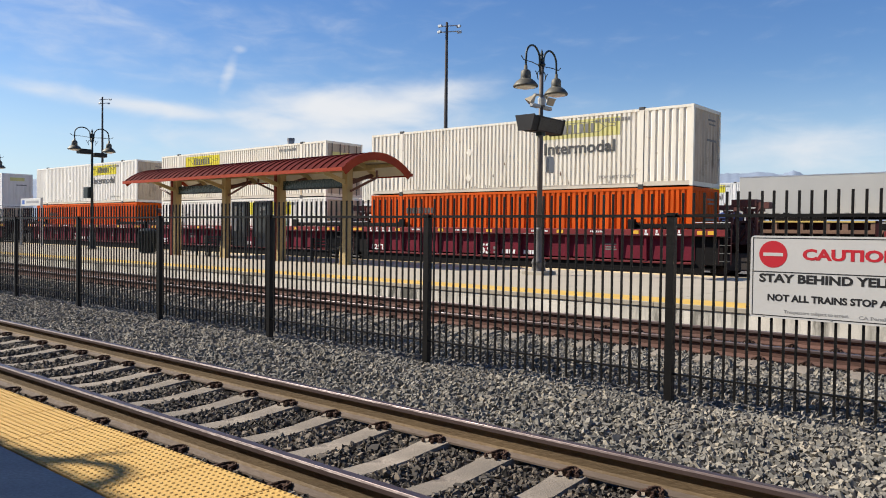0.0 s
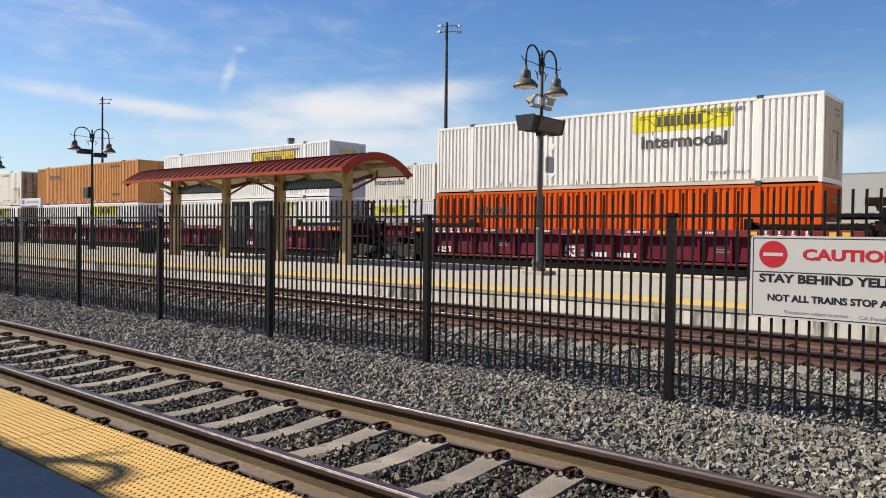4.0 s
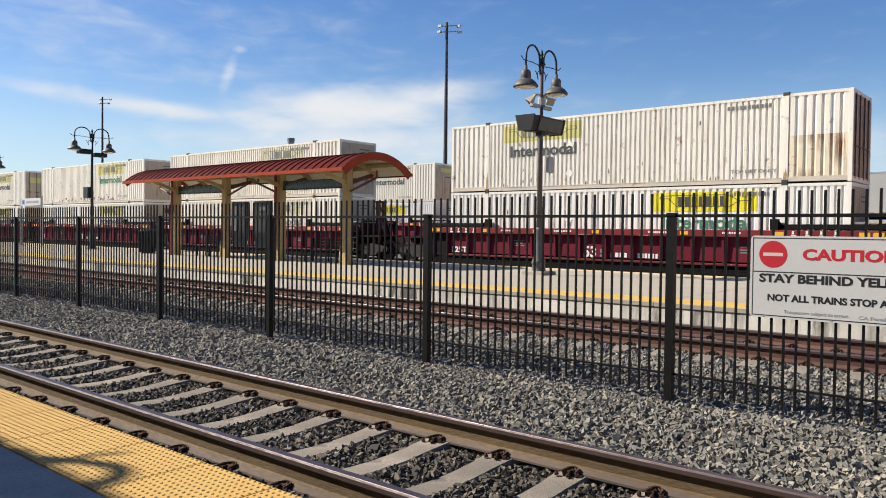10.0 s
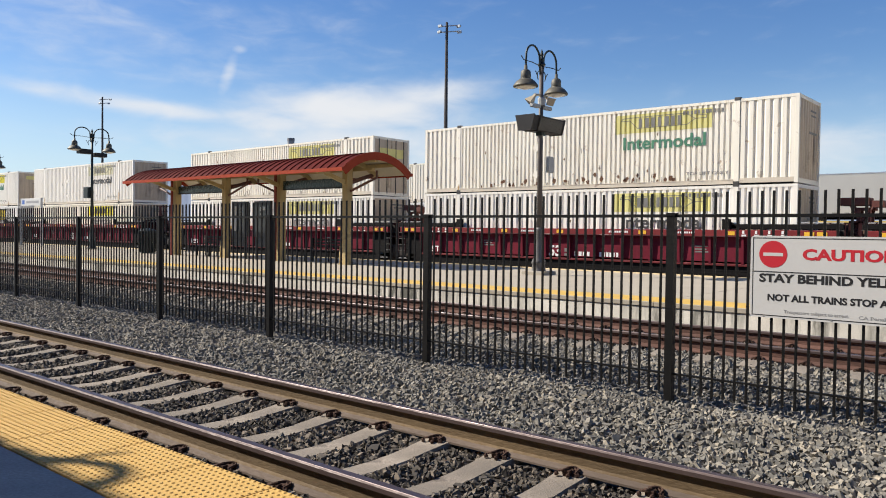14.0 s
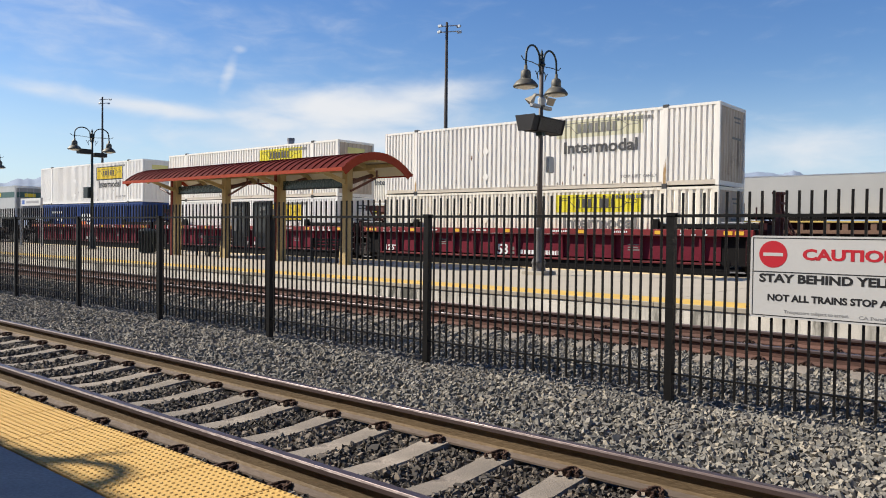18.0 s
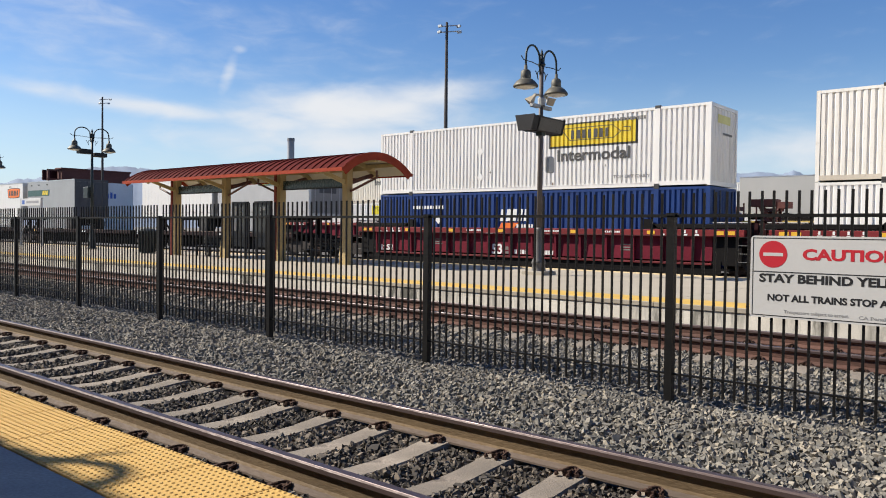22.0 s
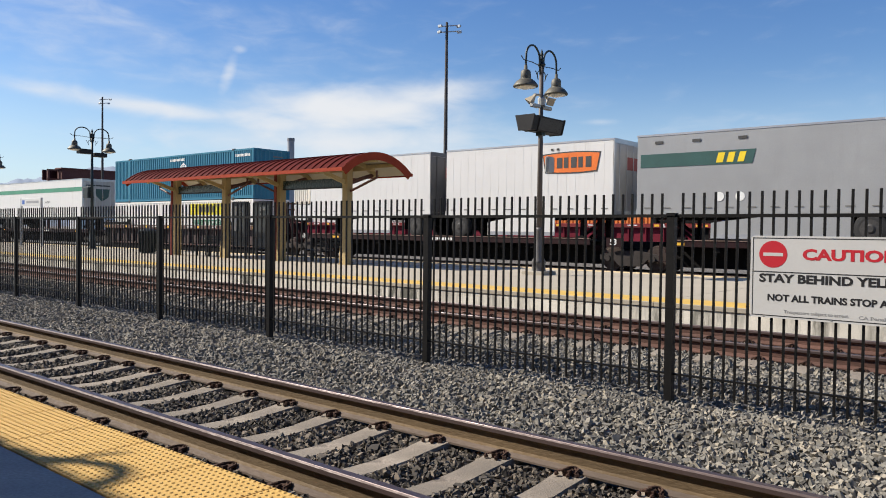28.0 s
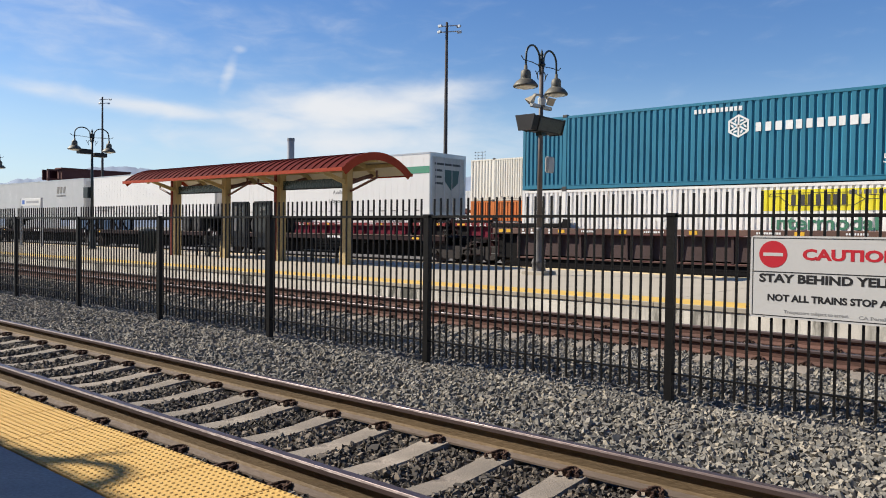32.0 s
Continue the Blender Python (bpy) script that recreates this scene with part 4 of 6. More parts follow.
LAMP_A = lamp(-12.1, 18.66, 0.228, "dark twin-armed platform lamp with bell shades, speakers and a display box", 0.8, True)
speakers(LAMP_A, 5.14, mat("speaker_beige", (0.42, 0.36, 0.27), 0.6, 0.0, 0.15, 4, 40))


def display_box(s):
    """A two-sided train display, broad at the top, with hooded ends."""
    prof = [(-0.2, 4.1), (0.2, 4.1), (0.3, 4.47), (0.3, 4.5), (-0.3, 4.5), (-0.3, 4.47)]
    d = part("display_box", prism(bmesh.new(), prof, "y", -0.78, 0.8), BOX_DK, s, "dark two-sided display box")
    for y in (-0.82, -0.5, 0.8):
        part("hood", prism(bmesh.new(), [(a * 1.07, 4.3 + (b - 4.3) * 1.1) for a, b in prof], "y", y, y + 0.04), BOX_DK, d)
    for sx in (-1, 1):
        q = bmesh.new()
        prism(q, [(sx * 0.208, 4.12), (sx * 0.212, 4.12), (sx * 0.302, 4.455), (sx * 0.298, 4.455)], "y", -0.44, 0.74)
        part("screen", q, SCREEN, d)
    part("collar", boxes((-0.1, 0.1, -0.1, 0.1, 4.0, 4.11)), LAMP_GREEN, d)


display_box(LAMP_A)
for sy in (-1, 1):
    q = part("camera_arm", tube(bmesh.new(), (0, 0, 4.82), (0, sy * 0.3, 4.82), 0.025, None, 6), GREY, LAMP_A)
    part("security_light", soft_box(-0.07, 0.07, sy * 0.3 - 0.2, sy * 0.3 + 0.2, 4.78, 4.88, 0.02), GREY, LAMP_A, "pale grey floodlight")
part("junction_can", lathe(bmesh.new(), (0.02, 0.0, 4.86), [(0, 0.11), (0.2, 0.12), (0.24, 0.08)], 10), GREY, LAMP_A)
part("cabinet", soft_box(0.06, 0.18, 0.14, 0.5, 2.95, 3.42, 0.03, 2), GREY, LAMP_A, "grey electrical box")

LAMP_B = lamp(-41.1, 19.3, 0.24, "dark twin-armed platform lamp with bell shades and a green box", 0.93)
part("display_box", soft_box(-0.2, 0.2, -0.75, -0.05, 5.1, 5.35, 0.02), BOX_DK, LAMP_B, "small dark display box")
part("display_box", soft_box(-0.2, 0.2, 0.1, 0.75, 4.98, 5.2, 0.02), BOX_DK, LAMP_B, "small dark display box")
part("cabinet", soft_box(-0.62, -0.08, -0.2, 0.1, 2.75, 3.35, 0.02), LAMP_GREEN, LAMP_B, "dark green box on the pole")
lamp(-59.2, 20.3, 0.24, "dark twin-armed platform lamp with bell shades", 0.93)
lamp(-10.75, -2.44, 0.2, "dark twin-armed lamp on the near platform", 0.86, stout=1.7)


# ---- unseen building added behind the camera, so that its eave shades the platform ----
def station():
    s = thing("unseen_building", "unseen plastered building added for the shade of its wide eave", "building", kind="structure")
    plaster = mat("station_plaster", (0.55, 0.47, 0.36), 0.9, 0.0, 0.1, 0.5, 30)
    part("wall", boxes((-45, 14, -14.0, -8.6, -0.42, 7.3)), plaster, s)
    part("eave", prism(bmesh.new(), [(-14.5, 7.3), (-2.78, 7.95), (-2.78, 8.2), (-11.0, 10.2), (-14.5, 9.2)], "x", -46, 14.5), FASCIA, s)


station()

# ---- the freight train ----
LEN, HIGH, WIDE = 16.15, 2.893, 2.59
SIDE_Y = 26.36
PITCH_C = 0.292


def corr_line(x0, x1, y_out, depth, pitch=PITCH_C):
    """A folded-sheet outline along x, its folds at fixed places so that sheets laid over one another agree."""
    pts = [(x0, None)]
    k, g = math.floor(x0 / pitch), pitch / PITCH_C
    while k * pitch < x1:
        b = k * pitch
        for dx, d in ((0.0, 0.0), (0.15, 0.0), (0.19, 1.0), (0.252, 1.0)):
            if x0 < b + dx * g < x1:
                pts.append((b + dx * g, d))
        k += 1
    pts.append((x1, None))

    def level(x):
        f = (x / pitch - math.floor(x / pitch)) * PITCH_C
        return 0.0 if f <= 0.15 else min(1.0, (f - 0.15) / 0.04) if f < 0.252 else 1.0 - (f - 0.252) / 0.04
    return [(x, y_out + depth * max(0.0, level(x) if d is None else d)) for x, d in pts]


def corr_sheet(spans, z0, z1, y_out=0.014, depth=0.043, thick=0.004, pitch=PITCH_C):
    bm = bmesh.new()
    for x0, x1 in spans:
        line = corr_line(x0, x1, y_out, depth, pitch)
        prism(bm, line + [(x, y + thick) for x, y in reversed(line)], "z", z0, z1)
    return bm


def frame_mesh():
    bm = bmesh.new()
    for x in (-LEN, -0.12):
        for y in (0, WIDE - 0.12):
            box(bm, x, x + 0.12, y, y + 0.12, 0, HIGH)
    for x in (-14.25, -2.07):
        for y in (-0.004, WIDE - 0.07):
            box(bm, x, x + 0.17, y, y + 0.074, 0.02, HIGH - 0.01)
    for y in (0.004, WIDE - 0.064):
        box(bm, -LEN + 0.12, -0.12, y, y + 0.06, HIGH - 0.1, HIGH - 0.004)
    for x in (-LEN + 0.004, -0.124):
        box(bm, x, x + 0.12, 0.12, WIDE - 0.12, HIGH - 0.12, HIGH - 0.002)
        box(bm, x, x + 0.12, 0.12, WIDE - 0.12, 0.002, 0.16)
    return bm


def low_rail_mesh():
    return boxes((-LEN + 0.12, -14.25, 0.004, 0.064, 0.03, 0.19), (-14.08, -2.07, 0.004, 0.064, 0.006, 0.15), (-1.9, -0.12, 0.004, 0.064, 0.03, 0.19), (-14.08, -2.07, -0.006, 0.004, 0.135, 0.165))


def roof_mesh():
    bm = boxes((-LEN + 0.1, -0.1, 0.06, WIDE - 0.06, HIGH - 0.05, HIGH - 0.02))
    for i in range(26):
        x = -LEN + 0.4 + i * 0.6
        box(bm, x, x + 0.3, 0.1, WIDE - 0.1, HIGH - 0.021, HIGH - 0.006)
    return bm


def end_wall_mesh():
    line = [(-0.052 + (y - 0.014) * 0.8, x) for x, y in corr_line(0.11, WIDE - 0.11, 0.014, 0.036)]
    return prism(bmesh.new(), line + [(a - 0.006, b) for a, b in reversed(line)], "z", 0.15, HIGH - 0.11)


def door_mesh():
    bm = soft_box(-0.07, -0.03, 0.0, 1.16, 0.15, HIGH - 0.12, 0.01)
    for z in (0.45, 0.95, 1.45, 1.95, 2.4):
        box(bm, -0.031, -0.018, 0.05, 1.1, z, z + 0.1)
    return bm


def container(label, paint, sign=None, ink=None, reverse=False, end="wall", extra=None, name="shipping_container"):
    c = thing(name, label, "container", "containers of the freight train")
    fr = part("frame", shared("container_frame", frame_mesh), paint, c)
    low = RUSTRAIL if paint in (WHITE_A, WHITE_C, WHITE_D) else ORANGE_RAIL if paint is ORANGE_B else paint
    # ends facing away from the sun take the darker end paints
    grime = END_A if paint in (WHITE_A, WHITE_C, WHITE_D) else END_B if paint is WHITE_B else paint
    part("bottom_rail", shared("container_low_rail", low_rail_mesh), low, c, "scraped bottom side rail")
    part("bottom_rail", shared("container_low_rail", None), low, c, at=(0, WIDE - 0.068, 0))
    pitch = 0.196 if paint in (WHITE_A, WHITE_B, WHITE_C) else 0.243
    bay = 0.265 if paint in (WHITE_A, WHITE_C) else 0.2
    part("side_panel", shared(("container_side", pitch), lambda: corr_sheet(((-14.08, -2.07),), 0.14, HIGH - 0.09, pitch=pitch)), paint, c)
    for x0, x1 in ((-LEN + 0.12, -14.25), (-1.9, -0.12)):
        worn = end == "door" and grime is END_A and x0 > -3
        part("end_bay", shared(("container_bay", x0, worn, bay), lambda: corr_sheet(((x0, x1),), 1.52 if worn else 0.17, HIGH - 0.09, pitch=bay)), paint, c)
        if worn:
            part("repair_sheet", shared("repair_sheet", lambda: corr_sheet(((x0, x1),), 0.17, 1.515, pitch=bay)), RUST_SHEET, c, "rust-streaked lower panel")
    spans = ((-LEN + 0.12, -14.25), (-14.08, -2.07), (-1.9, -0.12))
    back = part("side_panel", shared("container_back", lambda: corr_sheet(spans, 0.17, HIGH - 0.09)), paint, c, at=(-LEN, WIDE, 0))
    back.rotation_euler.z = math.pi
    part("roof", shared("container_roof", roof_mesh), paint, c)
    part("floor", shared("container_floor", lambda: boxes((-LEN + 0.1, -0.1, 0.07, WIDE - 0.07, 0.03, 0.1))), CARBLACK, c)
    far = part("end_wall", shared("container_end", end_wall_mesh), paint, c, at=(-LEN, WIDE, 0))
    far.rotation_euler.z = math.pi
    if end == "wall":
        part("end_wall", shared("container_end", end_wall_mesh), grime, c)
        part("number_bars", shared("end_bars", lambda: boxes((-0.026, -0.021, 1.4, 2.1, 2.45, 2.52), (-0.026, -0.021, 1.5, 2.1, 2.3, 2.36), (-0.026, -0.021, 1.3, 2.2, 1.7, 1.78))), MARK_GREY, c)
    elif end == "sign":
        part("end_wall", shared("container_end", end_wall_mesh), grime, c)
        part("end_sign", shared("end_sign", lambda: boxes((-0.03, -0.02, 0.7, 1.9, 2.25, 2.55))), SIGN_Y2, c, "small faded yellow panel")
        part("number_bars", shared("end_bars2", lambda: boxes((-0.026, -0.021, 1.2, 2.1, 1.85, 1.93))), MARK_GREY, c)
    else:
        for y in (0.12, 1.31):
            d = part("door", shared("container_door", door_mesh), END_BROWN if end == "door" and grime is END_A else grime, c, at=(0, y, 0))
            for dy in (0.3, 0.86):
                part("lock_rod", shared("lock_rod", lambda: tube(bmesh.new(), (0, 0, 0.1), (0, 0, HIGH - 0.1), 0.022, None, 6)), MARK_DK, d, at=(-0.005, dy, 0))
                part("handle", shared("door_handle", lambda: boxes((-0.01, 0.015, 0, 0.42, 1.1, 1.14))), MARK_DK, d, at=(0, dy - 0.2, 0))
        if end == "doorsign":
            part("end_sign", shared("end_sign2", lambda: boxes((-0.016, -0.008, 0.4, 2.2, 1.9, 2.35))), SIGN_Y2, c, "worn yellow panel")
    for x in (-14.25, -2.07):
        for z in (HIGH - 0.06, -0.015):
            part("corner_casting", shared("casting", lambda: soft_box(-0.02, 0.19, -0.012, 0.16, 0, 0.115, 0.012)), MARK_DK, c, at=(x, 0, z))
        part("corner_casting", shared("casting", None), MARK_DK, c, at=(x, WIDE - 0.15, HIGH - 0.06))
    m = -16.15 if reverse else 0.0
    x0 = -6.55 if not reverse else -13.3
    if sign:
        key = {"Y": SIGN_GOLD, "y": SIGN_Y, "f": SIGN_Y2, "p": SIGN_Y3}[sign]
        top, tall = (HIGH - 0.36, 0.82) if sign == "Y" else (HIGH - 0.2, 0.69)
        if sign == "Y":
            part("sign_frame", shared(("sign_frame", reverse, pitch), lambda: corr_sheet(((x0 - 0.08, x0 + 3.78),), top - 0.9, top + 0.06, 0.009, pitch=pitch)), MARK_DK, c, "black sign border")
        sg = part("sign_panel", shared(("sign_panel", reverse, tall, pitch), lambda: corr_sheet(((x0, x0 + 3.7),), top - tall, top, 0.0055, pitch=pitch)), key, c, "yellow sign panel with dark bars")
        dark = MARK_DK if sign in "Yy" else MARK_GREY
        for k in range(7):
            part("sign_bar", shared(("sign_bar", k % 3), lambda: boxes((0, (0.13, 0.17, 0.15)[k % 3], -0.006, 0, 0, 0.34))), dark, sg, at=(x0 + 0.95 + 0.25 * k, 0.004, top - tall * 0.5 - 0.16))
        b = shared("sign_scroll", scroll_mesh)
        part("scroll_mark", b, dark, sg, at=(x0, 0.004, top - tall)).scale.z = tall / 0.82
        t = part("lettering", words("Intermodal", 0.64, 0.003, 0.022), ink or MARK_DK, c, at=(x0 + 0.3, 0.003, top - tall - 0.6))
        stretch_to(t, 3.15)
    if paint in (WHITE_A, WHITE_B, WHITE_C, WHITE_D):
        t = part("lettering", words("TOP LIFT ONLY", 0.16, 0.002), MARK_GREY, c, at=(-3.75, 0.003, 0.36))
        stretch_to(t, 1.5)
        part("number_bars", shared("side_bars", lambda: bars(11, 1.5, 0.13, 0, 9)), MARK_GREY, c, at=(-3.9, 0.008, HIGH - 0.38))
        for z in (0.62, 1.72):
            part("placard_holder", shared("placard", lambda: prism(bmesh.new(), [(0, -0.19), (0.19, 0), (0, 0.19), (-0.19, 0)], "y", 0.002, 0.014)), paint, c, at=(-10.1, 0, z))
    rnd = random.Random(label)
    white = {WHITE_A: 16, WHITE_B: 4, WHITE_C: 24, WHITE_D: 10}.get(paint, 0)
    for k in range(white):
        i = rnd.randrange(int(13.6 / pitch), int(2.6 / pitch), -1) if rnd.random() < 0.9 else int(9.0 / pitch)
        z = 0.16 + abs(rnd.gauss(0, 0.05)) if rnd.random() < 0.75 else rnd.uniform(0.3, 2.5)
        part("grime_patch", shared(("grime", k % 5), lambda: patch_mesh(k % 5)), GRIME if rnd.random() < 0.7 else RUST_SCAB, c, at=(-i * pitch + 0.075 * pitch / PITCH_C, 0, z)).scale = (rnd.uniform(0.5, 1.1), 1, rnd.uniform(0.5, 1.4))
    if white > 9:
        for x in (-14.165, -1.985):
            if rnd.random() < (0.85 if paint is WHITE_C else 0.5):
                part("rust_streak", shared("rust_streak", lambda: prism(bmesh.new(), [(-0.05, 0.0), (0.06, 0.0), (0.05, 0.35), (0.065, 0.5), (0.02, 0.9), (0.0, 0.55), (-0.03, 0.7), (-0.045, 0.3)], "y", -0.0085, -0.0045)), RUST_TAN, c, at=(x, 0, 0.02)).scale.z = rnd.uniform(0.4, 1.1)
    if extra:
        extra(c)
    return c


def patch_mesh(seed):
    """An uneven flake of dirt on an outer fold of the sheet."""
    rnd = random.Random(seed + 40)
    p = [(0.05 * rnd.uniform(0.4, 0.95) * math.cos(a), 0.09 * rnd.uniform(0.4, 1.3) * math.sin(a)) for a in [math.pi * i / 4 for i in range(8)]]
    return prism(bmesh.new(), p, "y", 0.0095, 0.0135)


def scroll_mesh():
    bm = bmesh.new()
    for p0, p1 in (((0.25, 0.55), (0.6, 0.55)), ((0.6, 0.55), (0.9, 0.2)), ((0.9, 0.2), (2.8, 0.2)), ((2.8, 0.2), (3.1, 0.42)), ((3.1, 0.42), (3.5, 0.42)),
                   ((3.5, 0.42), (3.5, 0.55)), ((3.5, 0.55), (3.2, 0.58)), ((0.9, 0.68), (2.75, 0.68)), ((2.75, 0.68), (3.1, 0.42)), ((0.25, 0.55), (0.3, 0.66)), ((0.3, 0.66), (0.9, 0.68))):
        d = Vector((p1[0] - p0[0], 0, p1[1] - p0[1]))
        nrm = Vector((-d.z, 0, d.x)).normalized() * 0.013
        a, b = Vector((p0[0], 0, p0[1])), Vector((p1[0], 0, p1[1]))
        prism(bm, [(q.x, q.z) for q in (a - nrm, b - nrm, b + nrm, a + nrm)], "y", -0.002, 0.002)
    return bm


def mark_bars(n, w, h, x, z, m, seed, lean=0.0):
    def put(c):
        part("marking_bars", bars(n, w, h, lean, seed), m, c, at=(x, 0.008, z))
    return put


def blue_marks(c):
    part("logo", bars(5, 1.5, 0.5, 0.14, 21), MARK_W, c, "white block logo", at=(-9.0, 0.008, 1.65))
    part("logo_accent", prism(bmesh.new(), [(0, 0), (0.75, 0), (1.0, 0.24), (0.12, 0.24)], "y", 0, 0.006), LOGO_O, c, "orange logo wedge", at=(-9.05, 0.002, 1.34))
    part("logo_line", bars(7, 0.85, 0.14, 0, 22), MARK_W, c, at=(-8.15, 0.008, 1.38))
    part("number_bars", bars(11, 1.9, 0.15, 0, 23), MARK_W, c, at=(-14.0, 0.008, 2.2))
    for x in (-13.0, -12.45):
        part("placard_holder", shared("placard", None), MARK_W, c, at=(x, 0, 1.7))


def orange_marks(c):
    part("marking_bars", bars(9, 1.75, 0.17, 0, 81), MARK_DK, c, at=(-13.8, 0.008, 2.06))
    part("marking_underline", shared("marking_underline", lambda: boxes((0, 1.85, -0.012, 0.0, 0, 0.07))), MARK_DK, c, at=(-13.85, 0.016, 1.93))
    for k in range(10):
        part("reflective_dash", shared("rail_dash", lambda: boxes((0, 0.34, -0.012, -0.0065, 0.085, 0.12))), MARK_W, c, at=(-13.6 + 1.2 * k, 0, 0))
    part("number_bars", shared("side_bars", None), MARK_DK, c, at=(-3.9, 0.008, HIGH - 0.4))
    part("warning_bars", bars(8, 1.2, 0.16, 0, 83), MARK_DK, c, at=(-3.6, 0.008, 0.5))


def rust_marks(c):
    """Small flaking rust patches above the bottom rail."""
    rnd = random.Random(17)
    for k in range(34):
        x, z, r = rnd.uniform(-12.5, -4.2), 0.2 + abs(rnd.gauss(0, 0.16)), rnd.uniform(0.03, 0.1)
        p = [(r * rnd.uniform(0.4, 1.2) * math.cos(a), r * rnd.uniform(0.6, 1.7) * math.sin(a)) for a in [math.pi * i / 4 for i in range(8)]]
        part("rust_patch", prism(bmesh.new(), p, "y", 0.009, 0.0135), RUST_SCAB, c, at=(x, 0, z))


def teal_marks(c):
    hx = bmesh.new()
    for k in range(6):
        a0, a1 = radians(60 * k + 30), radians(60 * k + 90)
        p = [(r * math.cos(a), r * math.sin(a)) for r, a in ((0.4, a0), (0.4, a1), (0.33, a1), (0.33, a0))]
        prism(hx, p, "y", 0.0, 0.006)
        ca, sa = math.cos(a0), math.sin(a0)
        prism(hx, [(0.03 * -sa, 0.03 * ca), (0.03 * sa, 0.03 * -ca), (0.33 * ca + 0.03 * sa, 0.33 * sa - 0.03 * ca), (0.33 * ca - 0.03 * sa, 0.33 * sa + 0.03 * ca)], "y", 0.001, 0.007)
        rr = 0.22
        prism(hx, [(rr * math.cos(a0 + 0.28), rr * math.sin(a0 + 0.28)), (0.29 * math.cos(a0 + 0.3), 0.29 * math.sin(a0 + 0.3)), (rr * math.cos(a1 - 0.28), rr * math.sin(a1 - 0.28)), (0.15 * math.cos(a1 - 0.3), 0.15 * math.sin(a1 - 0.3))], "y", 0.002, 0.007)
    part("logo", hx, MARK_W, c, "white hexagonal emblem", at=(-7.35, 0.004, 1.97))
    part("logo_line", bars(11, 3.5, 0.3, 0, 31), MARK_W, c, "white block lettering shape", at=(-6.78, 0.008, 1.74))
    part("number_bars", bars(11, 1.7, 0.15, 0, 32), MARK_W, c, at=(-8.9, 0.008, 2.5))
    part("number_bars", bars(11, 1.45, 0.15, 0, 32), MARK_W, c, at=(-1.75, 0.008, 2.45))
    for x in (-3.0, -1.45):
        part("lettering", words("53", 0.4, 0.003), MARK_W, c, at=(x, 0.004, 0.52))


# running gear
def side_frame_mesh():
    bm = bmesh.new()
    prism(bm, [(-1.25, 0.42), (-1.25, 0.62), (-0.75, 0.7), (-0.4, 0.78), (0.4, 0.78), (0.75, 0.7), (1.25, 0.62), (1.25, 0.42), (0.7, 0.46), (0.45, 0.2), (-0.45, 0.2), (-0.7, 0.46)], "y", 0, 0.14)
    for x in (-0.915, 0.915):
        lathe(bm, (x, -0.05, 0.483), [(0, 0.11), (0.2, 0.15)], 10, (0, 1, 0))
    for x in (-0.22, 0.0, 0.22):
        tube(bm, (x, 0.07, 0.26), (x, 0.07, 0.6), 0.07, None, 8)
    return bm


def wheelset_mesh():
    bm = bmesh.new()
    tube(bm, (0, 0.0, 0), (0, 2.0, 0), 0.08, None, 8)
    for y, d in ((0.26, 1), (1.74, -1)):
        lathe(bm, (0, y, 0), [(0, 0.475), (d * 0.02, 0.483), (d * 0.11, 0.486), (d * 0.112, 0.512), (d * 0.14, 0.512), (d * 0.141, 0.4), (d * 0.09, 0.38), (d * 0.09, 0.15), (d * 0.16, 0.12)], 24, (0, 1, 0))
        lathe(bm, (0, y - d * 0.012, 0), [(0, 0.38), (d * 0.02, 0.4)], 24, (0, 1, 0))
        for k in range(4):
            a = math.pi * k / 2
            lathe(bm, (0.25 * math.cos(a), y - d * 0.02, 0.25 * math.sin(a)), [(0, 0.035), (d * 0.03, 0.035)], 6, (0, 1, 0))
    return bm


AXLES = []
TRUCK_Y = 27.655 - SIDE_Y


def truck(parent, x):
    t = part("truck", shared("truck_bolster", lambda: boxes((-0.22, 0.22, -1.1, 1.1, 0.35, 0.68), (-0.35, 0.35, -0.35, 0.35, 0.68, 0.8))), TRUCK, parent, "two-axle freight truck", at=(x, TRUCK_Y, 0))
    for y in (-1.14, 1.0):
        part("side_frame", shared("truck_side_frame", side_frame_mesh), TRUCK, t, at=(0, y, 0))
    for k, dx in enumerate((-0.915, 0.915)):
        w = part("wheelset", shared("wheelset", wheelset_mesh), WHEEL, t, at=(dx, -1.0, 0.483))
        AXLES.append((w, k))
    return t


def well_side_mesh(ribs):
    """One side of a well: the sheet and its deep upright ribs."""
    bm = bmesh.new()
    prism(bm, [(-16.2, 0.4), (0.05, 0.4), (0.14, 0.53), (0.14, 1.5), (-16.29, 1.5), (-16.29, 0.53)], "y", -0.055, -0.025)
    x = -16.26
    while x < 0.1:
        prism(bm, [(-0.056, 0.43), (-0.15, 0.43), (-0.21, 1.37), (-0.056, 1.37)], "x", x, x + 0.08)
        x += ribs
    return bm


def chord_mesh():
    return soft_box(-17.45, 1.3, -0.26, -0.06, 1.36, 1.6, 0.015)


def end_rail_mesh():
    """The raised dark rail over an end, with the stop block at its inner end; running from x = 0 outwards."""
    bm = soft_box(0.0, 3.5, -0.2, -0.06, 1.63, 1.8, 0.02)
    box(bm, -0.3, -0.04, -0.24, -0.07, 1.602, 1.97)
    prism(bm, [(-0.04, 1.602), (0.3, 1.602), (-0.04, 1.9)], "y", -0.2, -0.1)
    for k in range(5):
        box(bm, 0.35 + 0.7 * k, 0.43 + 0.7 * k, -0.19, -0.08, 1.598, 1.64)
    return bm


def mirrored(bm):
    """The same mesh facing the other way along x."""
    for v in bm.verts:
        v.co.x = -v.co.x
    return bm


